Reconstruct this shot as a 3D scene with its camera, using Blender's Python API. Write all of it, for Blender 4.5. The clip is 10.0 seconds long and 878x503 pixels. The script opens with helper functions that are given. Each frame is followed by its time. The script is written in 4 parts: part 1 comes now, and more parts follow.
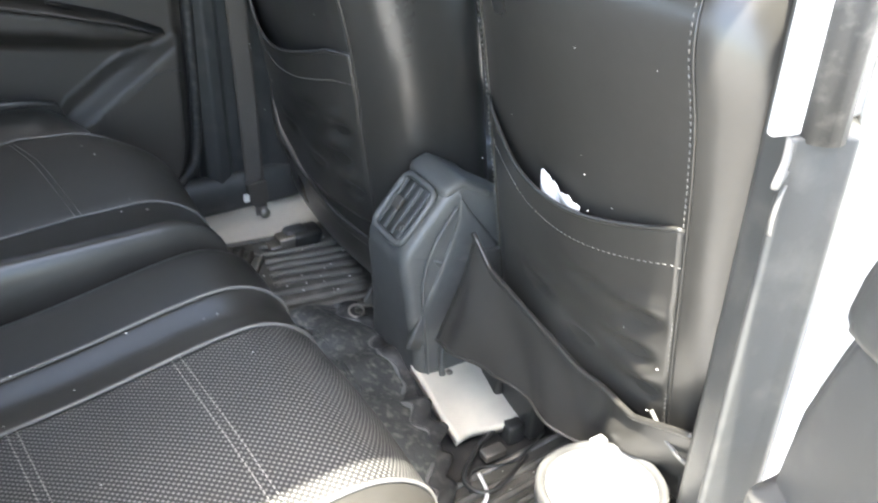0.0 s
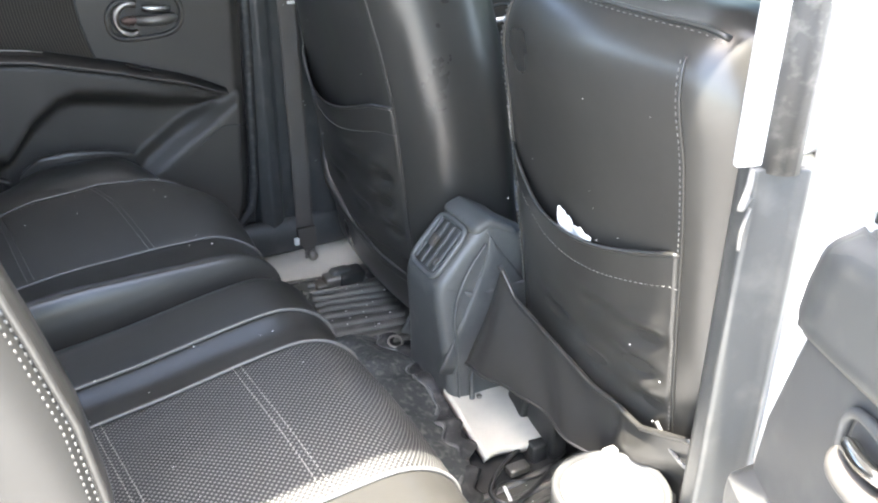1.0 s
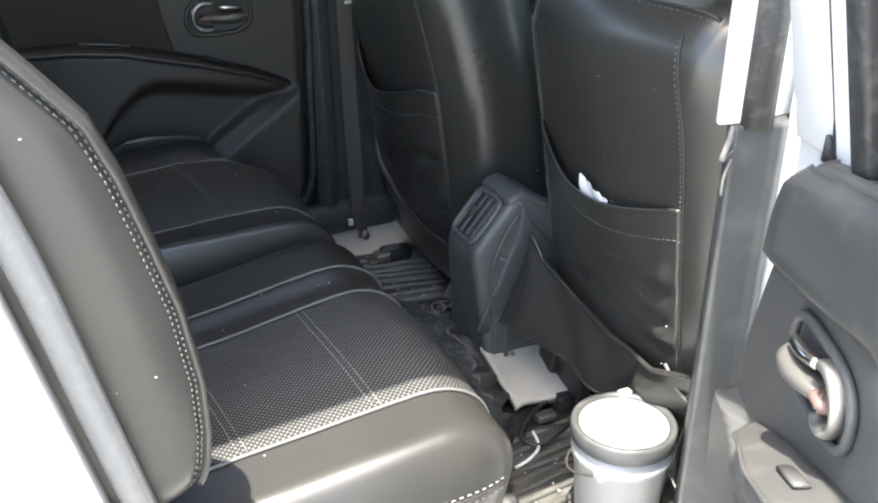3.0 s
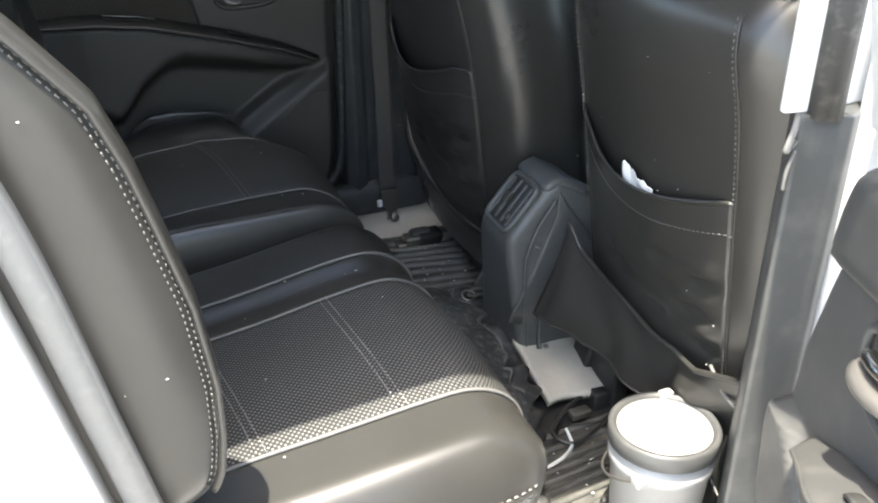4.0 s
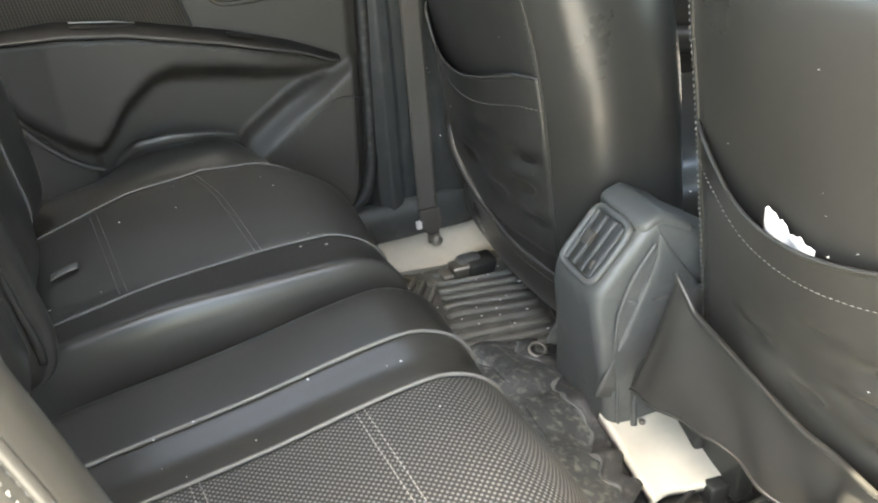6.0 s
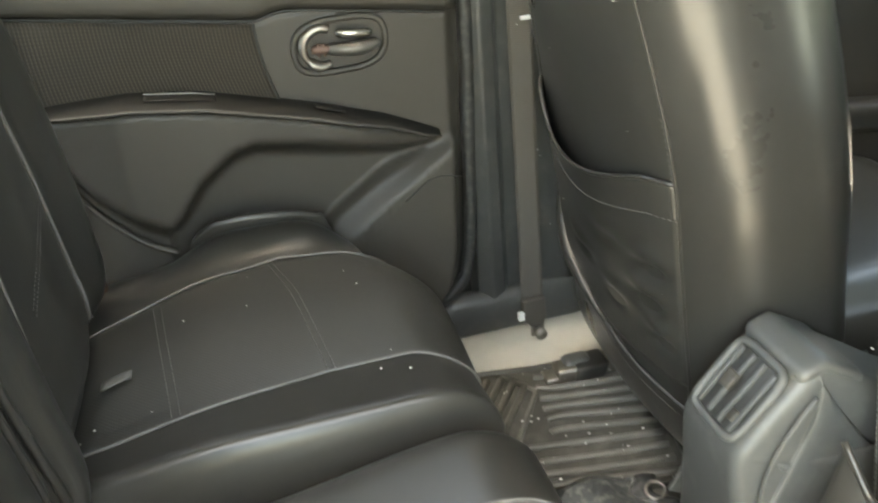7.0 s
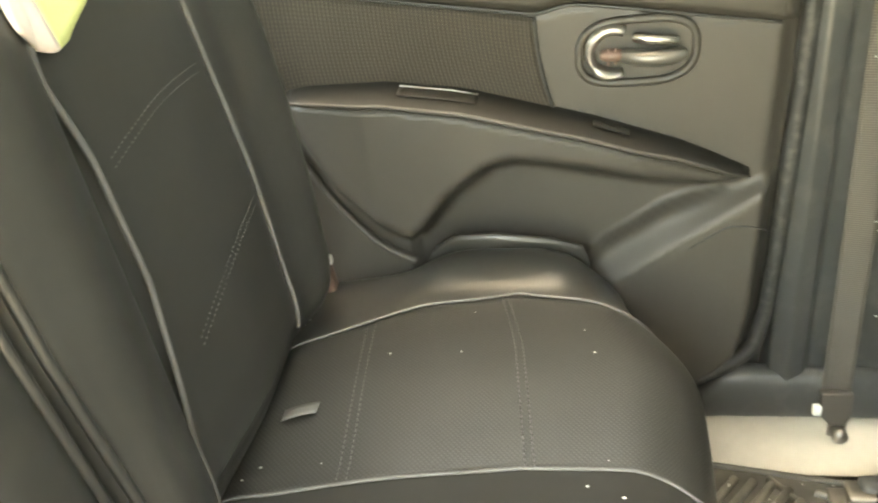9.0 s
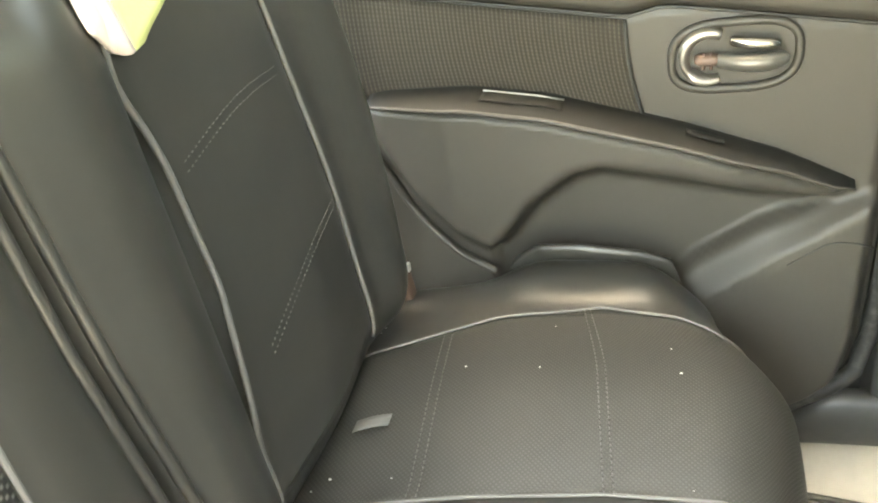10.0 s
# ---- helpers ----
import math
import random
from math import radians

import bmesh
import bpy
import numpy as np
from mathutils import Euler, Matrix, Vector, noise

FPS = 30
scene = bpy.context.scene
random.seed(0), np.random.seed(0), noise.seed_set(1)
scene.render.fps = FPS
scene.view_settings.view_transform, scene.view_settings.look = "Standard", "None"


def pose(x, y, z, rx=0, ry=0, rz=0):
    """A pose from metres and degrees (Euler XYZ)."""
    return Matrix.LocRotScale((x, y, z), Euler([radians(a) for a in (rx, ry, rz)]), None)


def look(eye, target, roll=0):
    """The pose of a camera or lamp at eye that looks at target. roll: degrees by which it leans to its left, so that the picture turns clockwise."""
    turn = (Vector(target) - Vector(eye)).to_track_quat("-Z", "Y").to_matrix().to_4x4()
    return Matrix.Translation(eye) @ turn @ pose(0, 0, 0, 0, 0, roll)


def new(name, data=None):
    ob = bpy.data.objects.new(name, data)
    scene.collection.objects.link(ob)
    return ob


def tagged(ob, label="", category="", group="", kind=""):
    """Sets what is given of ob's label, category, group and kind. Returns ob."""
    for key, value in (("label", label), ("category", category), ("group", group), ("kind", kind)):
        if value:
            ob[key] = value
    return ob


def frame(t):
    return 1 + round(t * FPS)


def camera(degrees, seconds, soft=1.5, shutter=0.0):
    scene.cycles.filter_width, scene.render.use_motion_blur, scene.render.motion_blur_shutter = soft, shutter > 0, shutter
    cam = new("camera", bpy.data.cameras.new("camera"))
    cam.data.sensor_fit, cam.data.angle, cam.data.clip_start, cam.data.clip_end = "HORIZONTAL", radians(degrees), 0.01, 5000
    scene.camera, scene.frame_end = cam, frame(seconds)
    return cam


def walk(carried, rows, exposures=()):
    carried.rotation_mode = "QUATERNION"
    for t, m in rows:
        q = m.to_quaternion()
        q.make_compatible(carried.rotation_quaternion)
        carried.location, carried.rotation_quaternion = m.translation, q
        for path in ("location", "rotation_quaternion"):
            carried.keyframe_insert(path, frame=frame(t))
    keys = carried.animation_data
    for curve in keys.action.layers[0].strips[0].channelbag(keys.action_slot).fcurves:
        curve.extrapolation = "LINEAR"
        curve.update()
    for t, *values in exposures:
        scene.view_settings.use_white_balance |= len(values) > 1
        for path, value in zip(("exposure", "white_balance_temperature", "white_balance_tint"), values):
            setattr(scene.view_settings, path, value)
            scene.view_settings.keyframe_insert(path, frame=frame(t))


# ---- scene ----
cam = camera(52.3, 10.0, soft=2.0, shutter=0.35)
PATH = [
    (0, (-0.146, -1.248, 1.088), (0.752, 0.194, 0.034), 1.6),
    (0.5, (-0.174, -1.311, 1.112), (0.674, 0.223, 0.149), 0.1),
    (1, (-0.218, -1.412, 1.129), (0.63, 0.14, 0.195), 0.5),
    (1.5, (-0.262, -1.507, 1.14), (0.562, 0.086, 0.255), 0.4),
    (2, (-0.299, -1.583, 1.146), (0.52, 0.021, 0.276), -0.0),
    (2.2, (-0.278, -1.602, 1.142), (0.511, 0.024, 0.285), -1.2),
    (3.3, (-0.3, -1.623, 1.141), (0.442, -0.009, 0.221), -0.3),
    (3.5, (-0.297, -1.599, 1.134), (0.445, 0.017, 0.218), -0.2),
    (4, (-0.267, -1.542, 1.123), (0.414, 0.078, 0.166), -0.5),
    (4.5, (-0.224, -1.429, 1.109), (0.42, 0.195, 0.137), 0.2),
    (5, (-0.19, -1.307, 1.1), (0.448, 0.305, 0.102), -0.4),
    (5.2, (-0.182, -1.263, 1.094), (0.489, 0.334, 0.095), -0.0),
    (6.3, (-0.127, -1.066, 1.065), (0.446, 0.549, 0.033), -5.0),
    (6.5, (-0.114, -1.025, 1.066), (0.439, 0.605, 0.048), -4.9),
    (7, (-0.051, -0.868, 1.073), (0.35, 0.84, 0.114), -5.0),
    (7.5, (0.005, -0.757, 1.073), (0.278, 0.978, 0.115), -4.7),
    (8, (0.038, -0.683, 1.063), (0.131, 1.068, 0.102), -4.7),
    (8.5, (0.076, -0.61, 1.072), (-0.099, 1.111, 0.07), -5.6),
    (9, (0.092, -0.577, 1.067), (-0.231, 1.124, 0.066), -6.2),
    (9.5, (0.099, -0.55, 1.07), (-0.442, 1.097, 0.072), -7.7),
    (10, (0.093, -0.538, 1.054), (-0.417, 1.133, 0.08), -7.9),
]
EXPOSURE = [(0, 4.25, 7000, 7), (0.5, 4.5, 7000, 8), (1, 4.4, 6900, 9), (2, 3.78, 6700, 9), (3.5, 3.15, 6900, 7), (4.5, 3.45, 7200, 7), (5, 4.08, 7400, 6), (6.3, 4.70, 8700, 3),
            (7, 4.85, 9600, 1), (7.5, 5.0, 10900, 0), (8, 5.22, 14000, 0), (9, 5.78, 12200, 0), (10, 6.05, 10800, 0)]
walk(cam, [(t, look(eye, target, roll)) for t, eye, target, roll in PATH], EXPOSURE)


# ---------- light ----------
world = bpy.data.worlds.new("sky")
scene.world = world
world.use_nodes = True
wn = world.node_tree
sky = wn.nodes.new("ShaderNodeTexSky")
sky.sky_type, sky.sun_disc = "NISHITA", False
SUN_EL, SUN_AZ = radians(77.3), radians(228)   # azimuth clockwise from +y
sky.sun_elevation, sky.sun_rotation = SUN_EL, SUN_AZ
sky.dust_density = 2.5
wn.links.new(sky.outputs[0], wn.nodes["Background"].inputs[0])
wn.nodes["Background"].inputs[1].default_value = 0.15
sun_data = bpy.data.lights.new("sun", "SUN")
sun_data.energy, sun_data.angle, sun_data.color = 2.0, radians(0.6), (1.0, 0.975, 0.94)
sun = new("sun", sun_data)
sun_dir = Vector((math.sin(SUN_AZ) * math.cos(SUN_EL), math.cos(SUN_AZ) * math.cos(SUN_EL), math.sin(SUN_EL)))
sun.matrix_world = look(sun_dir * 20, (0, 0, 0))


# ---------- materials ----------
def material(name, colour, rough=0.5, metal=0.0, vary=0.25, grain=300.0, bump=0.1, depth=0.0006,
             stain=6.0, spec=0.5, rough_vary=0.12, second=None, dust=0.0, coat=0.0, dust_size=22.0):
    """Principled surface: broad stains, fine grain, bump and uneven gloss, in object metres."""
    m = bpy.data.materials.new(name)
    m.use_nodes = True
    nt = m.node_tree
    n, l = nt.nodes, nt.links
    b = n["Principled BSDF"]
    b.inputs["Metallic"].default_value = metal
    b.inputs["Specular IOR Level"].default_value = spec
    b.inputs["Coat Weight"].default_value = coat
    tc = n.new("ShaderNodeTexCoord")
    big = n.new("ShaderNodeTexNoise")
    big.inputs["Scale"].default_value, big.inputs["Detail"].default_value = stain, 5
    fine = n.new("ShaderNodeTexNoise")
    fine.inputs["Scale"].default_value, fine.inputs["Detail"].default_value = grain, 3
    l.new(tc.outputs["Object"], big.inputs["Vector"])
    l.new(tc.outputs["Object"], fine.inputs["Vector"])
    ramp = n.new("ShaderNodeMix")
    ramp.data_type = "RGBA"
    lo = second or tuple(c * (1 - vary) for c in colour)
    hi = tuple(min(1, c * (1 + vary)) for c in colour)
    ramp.inputs["A"].default_value = (*lo, 1)
    ramp.inputs["B"].default_value = (*hi, 1)
    mixf = n.new("ShaderNodeMath")
    mixf.operation = "MULTIPLY_ADD"
    mixf.inputs[1].default_value = 0.35
    l.new(fine.outputs["Fac"], mixf.inputs[0])
    sub = n.new("ShaderNodeMath")
    sub.operation = "MULTIPLY_ADD"
    sub.inputs[1].default_value, sub.inputs[2].default_value = 1.0, -0.18
    l.new(big.outputs["Fac"], sub.inputs[0])
    l.new(sub.outputs[0], mixf.inputs[2])
    mixf.use_clamp = True
    l.new(mixf.outputs[0], ramp.inputs["Factor"])
    out = ramp.outputs["Result"]
    if dust:
        d = n.new("ShaderNodeTexNoise")
        d.inputs["Scale"].default_value, d.inputs["Detail"].default_value = dust_size, 8
        l.new(tc.outputs["Object"], d.inputs["Vector"])
        r = n.new("ShaderNodeValToRGB")
        r.color_ramp.elements[0].position, r.color_ramp.elements[1].position = 0.5, 0.8
        r.color_ramp.elements[1].color = (dust, dust, dust, 1)
        r.color_ramp.elements[0].color = (0, 0, 0, 1)
        l.new(d.outputs["Fac"], r.inputs["Fac"])
        mx = n.new("ShaderNodeMix")
        mx.data_type = "RGBA"
        l.new(r.outputs["Color"], mx.inputs["Factor"])
        l.new(out, mx.inputs["A"])
        mx.inputs["B"].default_value = (0.35, 0.33, 0.29, 1)
        out = mx.outputs["Result"]
    l.new(out, b.inputs["Base Color"])
    rr = n.new("ShaderNodeMath")
    rr.operation = "MULTIPLY_ADD"
    rr.inputs[1].default_value, rr.inputs[2].default_value = rough_vary * 2, rough - rough_vary
    l.new(big.outputs["Fac"], rr.inputs[0])
    l.new(rr.outputs[0], b.inputs["Roughness"])
    if bump:
        bp = n.new("ShaderNodeBump")
        bp.inputs["Strength"].default_value, bp.inputs["Distance"].default_value = bump, depth
        l.new(fine.outputs["Fac"], bp.inputs["Height"])
        l.new(bp.outputs[0], b.inputs["Normal"])
    return m


def leather(name, colour, rough, crease=0.5, pebble=0.08):
    """Imitation leather: pebbled cells, soft creases at hand size."""
    m = material(name, colour, rough, vary=0.22, grain=70, stain=5, bump=0, rough_vary=0.05)
    n, l = m.node_tree.nodes, m.node_tree.links
    tc = n.new("ShaderNodeTexCoord")
    v = n.new("ShaderNodeTexVoronoi")
    v.inputs["Scale"].default_value = 420
    w = n.new("ShaderNodeTexNoise")
    w.inputs["Scale"].default_value, w.inputs["Detail"].default_value, w.inputs["Distortion"].default_value = 9, 2.0, 0.3
    l.new(tc.outputs["Object"], v.inputs["Vector"])
    l.new(tc.outputs["Object"], w.inputs["Vector"])
    b1, b2 = n.new("ShaderNodeBump"), n.new("ShaderNodeBump")
    b1.inputs["Strength"].default_value, b1.inputs["Distance"].default_value = pebble, 0.0004
    b2.inputs["Strength"].default_value, b2.inputs["Distance"].default_value = crease, 0.0022
    l.new(v.outputs["Distance"], b1.inputs["Height"])
    l.new(w.outputs["Fac"], b2.inputs["Height"])
    l.new(b2.outputs[0], b1.inputs["Normal"])
    l.new(b1.outputs[0], n["Principled BSDF"].inputs["Normal"])
    return m


def weave(name, dark, light, pitch, rough=0.55, rows=False, depth=0.0008, share=0.5):
    """Woven cloth: staggered light dots of the given pitch over a dark ground, or plain rows."""
    m = bpy.data.materials.new(name)
    m.use_nodes = True
    n, l = m.node_tree.nodes, m.node_tree.links
    b = n["Principled BSDF"]
    tc = n.new("ShaderNodeTexCoord")
    sep = n.new("ShaderNodeSeparateXYZ")
    l.new(tc.outputs["UV"], sep.inputs[0])

    def wave(axis):
        k = n.new("ShaderNodeMath")
        k.operation = "MULTIPLY"
        k.inputs[1].default_value = math.pi / pitch
        l.new(sep.outputs[axis], k.inputs[0])
        s = n.new("ShaderNodeMath")
        s.operation = "SINE"
        l.new(k.outputs[0], s.inputs[0])
        return s.outputs[0]
    a = wave("Y")
    if rows == "upright":
        add = n.new("ShaderNodeMath")
        add.operation = "MULTIPLY_ADD"
        add.inputs[1].default_value = 0.35
        l.new(a, add.inputs[0])
        l.new(wave("X"), add.inputs[2])
        f = add.outputs[0]
    elif rows:
        f = a
    else:
        mul = n.new("ShaderNodeMath")
        mul.operation = "MULTIPLY"
        l.new(a, mul.inputs[0])
        l.new(wave("X"), mul.inputs[1])
        f = mul.outputs[0]
    mr = n.new("ShaderNodeMapRange")
    mr.inputs["From Min"].default_value, mr.inputs["From Max"].default_value = 0.5 - share, 0.9
    l.new(f, mr.inputs["Value"])
    nz = n.new("ShaderNodeTexNoise")
    nz.inputs["Scale"].default_value, nz.inputs["Detail"].default_value = 9, 5
    l.new(tc.outputs["Object"], nz.inputs["Vector"])
    mx = n.new("ShaderNodeMix")
    mx.data_type = "RGBA"
    mx.inputs["A"].default_value, mx.inputs["B"].default_value = (*dark, 1), (*light, 1)
    fac = n.new("ShaderNodeMath")
    fac.operation = "MULTIPLY"
    l.new(mr.outputs[0], fac.inputs[0])
    nr = n.new("ShaderNodeMapRange")
    nr.inputs["To Min"].default_value, nr.inputs["To Max"].default_value = 0.6, 1.3
    l.new(nz.outputs["Fac"], nr.inputs["Value"])
    l.new(nr.outputs[0], fac.inputs[1])
    l.new(fac.outputs[0], mx.inputs["Factor"])
    l.new(mx.outputs["Result"], b.inputs["Base Color"])
    b.inputs["Roughness"].default_value = rough
    bp = n.new("ShaderNodeBump")
    bp.inputs["Strength"].default_value, bp.inputs["Distance"].default_value = 0.6, depth
    l.new(mr.outputs[0], bp.inputs["Height"])
    l.new(bp.outputs[0], b.inputs["Normal"])
    return m


LEATHER = leather("black_leatherette", (0.038, 0.0365, 0.0325), 0.30, 0.20, 0.05)
LEATHER_SLACK = leather("slack_black_leatherette", (0.036, 0.0345, 0.031), 0.29, 0.30, 0.03)
PIPING = material("grey_piping", (0.14, 0.136, 0.126), 0.5, grain=700, bump=0.3)
THREAD = material("pale_thread", (0.30, 0.29, 0.26), 0.7, grain=900, bump=0.2)
MESH = weave("dotted_mesh_cloth", (0.018, 0.018, 0.017), (0.21, 0.205, 0.19), 0.0045)
WEAVE_DARK = weave("dark_woven_vinyl", (0.032, 0.031, 0.027), (0.060, 0.058, 0.052), 0.0035, 0.45, depth=0.0004)
DOOR_CLOTH = weave("ribbed_brown_cloth", (0.026, 0.021, 0.015), (0.066, 0.055, 0.042), 0.0030, 0.85, rows="upright")
PLASTIC = material("dark_grey_plastic", (0.054, 0.049, 0.042), 0.50, vary=0.12, grain=900, bump=0.25, depth=0.0004)
PLASTIC_BLACK = material("black_plastic", (0.030, 0.030, 0.028), 0.42, vary=0.15, grain=900, bump=0.2, depth=0.0004)
PLASTIC_CONSOLE = material("console_plastic", (0.080, 0.083, 0.080), 0.42, vary=0.15, grain=900, bump=0.2, depth=0.0004, dust=0.15)
ARM_BLACK = material("armrest_black_plastic", (0.014, 0.013, 0.011), 0.62, spec=0.3, vary=0.2, grain=900, bump=0.2, depth=0.0004)
TRIM_GREY = material("pillar_plastic", (0.055, 0.056, 0.054), 0.42, vary=0.15, grain=700, bump=0.2, dust=0.12)
DOOR_NEAR = material("near_door_plastic", (0.072, 0.071, 0.067), 0.46, vary=0.15, grain=900, bump=0.25, dust=0.1)
SEAL_GREY = material("grey_seal_rubber", (0.13, 0.13, 0.125), 0.6, vary=0.15, grain=300, bump=0.2, dust=0.15, dust_size=60)
MAT_RIB = material("worn_mat_ribs", (0.15, 0.147, 0.13), 0.42, vary=0.35, grain=160, bump=0.3, dust=0.3)
RUBBER = material("black_rubber", (0.028, 0.028, 0.027), 0.55, vary=0.3, grain=250, bump=0.3, dust=0.2, dust_size=60)
MAT = material("ribbed_mat_rubber", (0.085, 0.083, 0.074), 0.36, vary=0.3, grain=200, bump=0.3, dust=0.3)
CARPET = material("worn_floor_vinyl", (0.060, 0.064, 0.062), 0.36, vary=0.5, grain=90, bump=0.8, depth=0.003, stain=14, dust=0.6, dust_size=70)
CREAM = material("cream_painted_metal", (0.54, 0.50, 0.42), 0.45, vary=0.15, grain=60, bump=0.15, dust=0.25)
WHITE_PAINT = material("white_car_paint", (0.80, 0.80, 0.79), 0.22, vary=0.03, grain=40, bump=0.0, coat=0.5)
PAIL_BAND = material("grey_lid_band", (0.075, 0.075, 0.072), 0.45, vary=0.2, grain=60, bump=0.1, dust=0.1)
PAIL = material("white_pail_plastic", (0.36, 0.355, 0.345), 0.42, vary=0.08, grain=60, bump=0.1, dust=0.35)
PAPER = material("white_paper", (0.80, 0.79, 0.76), 0.8, vary=0.05, grain=200, bump=0.2)
CHROME = material("satin_chrome", (0.62, 0.60, 0.56), 0.22, metal=1.0, vary=0.05, grain=200, bump=0.02)
SATIN = material("satin_handle_metal", (0.44, 0.42, 0.385), 0.42, metal=0.9, vary=0.06, grain=200, bump=0.03)
SATIN_DARK = material("grey_satin_lever", (0.16, 0.15, 0.135), 0.36, metal=0.5, vary=0.08, grain=300, bump=0.05)
STEEL = material("dull_steel", (0.30, 0.28, 0.25), 0.45, metal=0.9, vary=0.3, grain=120, bump=0.2)
WEBBING = weave("belt_webbing", (0.075, 0.066, 0.056), (0.13, 0.115, 0.10), 0.0016, 0.7, rows=True)
HEADLINER = material("grey_headlining", (0.30, 0.29, 0.27), 0.9, vary=0.08, grain=500, bump=0.3)
FELT = material("dark_carpet", (0.035, 0.034, 0.032), 0.95, vary=0.4, grain=400, bump=0.8, depth=0.002)
CLOTH_YELLOW = material("yellow_cloth", (0.66, 0.68, 0.30), 0.85, vary=0.1, grain=300, bump=0.4)
CLOTH_PEACH = material("peach_cloth", (0.75, 0.62, 0.55), 0.85, vary=0.1, grain=300, bump=0.4)
CLOTH_WHITE = material("white_cloth", (0.78, 0.80, 0.80), 0.85, vary=0.05, grain=300, bump=0.4)
CONCRETE = material("pale_concrete", (0.36, 0.345, 0.315), 0.85, vary=0.25, grain=40, bump=0.5, depth=0.004, stain=1.2)
BUCKLE = material("brown_buckle_sleeve", (0.16, 0.10, 0.08), 0.5, vary=0.2, grain=300, bump=0.1)
def glass(name, tint):
    """Thin window glass: tinted see-through with a faint mirror."""
    m = bpy.data.materials.new(name)
    m.use_nodes = True
    gn, gl = m.node_tree.nodes, m.node_tree.links
    gn.remove(gn["Principled BSDF"])
    clear, gloss, blend = gn.new("ShaderNodeBsdfTransparent"), gn.new("ShaderNodeBsdfGlossy"), gn.new("ShaderNodeMixShader")
    clear.inputs["Color"].default_value = (*tint, 1)
    gloss.inputs["Roughness"].default_value = 0.02
    blend.inputs[0].default_value = 0.06
    gl.new(clear.outputs[0], blend.inputs[1])
    gl.new(gloss.outputs[0], blend.inputs[2])
    gl.new(blend.outputs[0], gn["Material Output"].inputs["Surface"])
    return m


# tints set only to balance daylight inside; side panes kept much darker
GLASS = glass("tinted_window_glass", (0.13, 0.14, 0.13))
SCREEN = glass("windscreen_glass", (0.40, 0.42, 0.40))


# ---------- mesh helpers ----------
def part(name, bm, mat, parent=None, label="", smooth=True):
    bmesh.ops.recalc_face_normals(bm, faces=bm.faces)
    me = bpy.data.meshes.new(name)
    bm.to_mesh(me)
    bm.free()
    for p in me.polygons:
        p.use_smooth = smooth
    me.materials.append(mat)
    ob = new(name, me)
    if parent:
        ob.parent = parent
    if label:
        ob["label"] = label
    return ob


def thing(name, label, category, at=(0, 0, 0), group="", kind=""):
    """A top-level Empty at the thing's base; its parts are built in world metres and shifted back."""
    e = new(name)
    e.location = at
    e.empty_display_size = 0.05
    return tagged(e, label, category, group, kind)


def piece(name, bm, mat, parent, label="", smooth=True):
    """A part whose mesh is in world metres, under a thing that stands at its own base."""
    off = Vector((0, 0, 0))
    p = parent
    while p:
        off += p.location
        p = p.parent
    bmesh.ops.translate(bm, verts=bm.verts, vec=-off)
    return part(name, bm, mat, parent, label, smooth)


def smoothstep(a, b, x):
    t = min(1.0, max(0.0, (x - a) / (b - a)))
    return t * t * (3 - 2 * t)


def lerp_curve(pts, x):
    """Smooth value of y at x along sorted (x, y) knots."""
    if x <= pts[0][0]:
        return pts[0][1]
    for (x0, y0), (x1, y1) in zip(pts, pts[1:]):
        if x <= x1:
            t = (x - x0) / (x1 - x0)
            return y0 + (y1 - y0) * t
    return pts[-1][1]


def spline(points, n=8, closed=False):
    """Catmull-Rom through the points."""
    P = [Vector(p) for p in points]
    if len(P) < 3:
        return [P[0].lerp(P[-1], i / n) for i in range(n + 1)]
    out = []
    m = len(P) if closed else len(P) - 1
    for i in range(m):
        a = P[(i - 1) % len(P)] if closed or i else P[0]
        b, c = P[i], P[(i + 1) % len(P)]
        d = P[(i + 2) % len(P)] if closed or i + 2 < len(P) else P[-1]
        for k in range(n):
            t = k / n
            out.append(0.5 * (2 * b + (c - a) * t + (2 * a - 5 * b + 4 * c - d) * t * t + (3 * b - a - 3 * c + d) * t ** 3))
    if not closed:
        out.append(P[-1])
    return out


def tube(points, r, n=8, bm=None, closed=False, flat=1.0, up=None):
    """A round (or flattened) tube along points, with closed ends."""
    bm = bm or bmesh.new()
    P = [Vector(p) for p in points]
    N = len(P)
    rings = []
    side = None
    for i, p in enumerate(P):
        t = (P[(i + 1) % N] - P[i - 1]) if closed or 0 < i < N - 1 else (P[1] - P[0] if i == 0 else P[-1] - P[-2])
        t.normalize()
        if up is not None:
            side = t.cross(Vector(up)).normalized()
        elif side is None:
            side = t.cross(Vector((0.31, 0.17, 0.93))).normalized()
        else:
            side = (side - t * side.dot(t)).normalized()
        other = t.cross(side)
        rad = r[i] if isinstance(r, (list, tuple)) else r
        rings.append([bm.verts.new(p + side * (math.cos(2 * math.pi * k / n) * rad) + other * (math.sin(2 * math.pi * k / n) * rad * flat)) for k in range(n)])
    for a, b in zip(rings, rings[1:] + ([rings[0]] if closed else [])):
        for k in range(n):
            bm.faces.new((a[k], a[(k + 1) % n], b[(k + 1) % n], b[k]))
    if not closed:
        bm.faces.new(rings[0][::-1])
        bm.faces.new(rings[-1])
    return bm


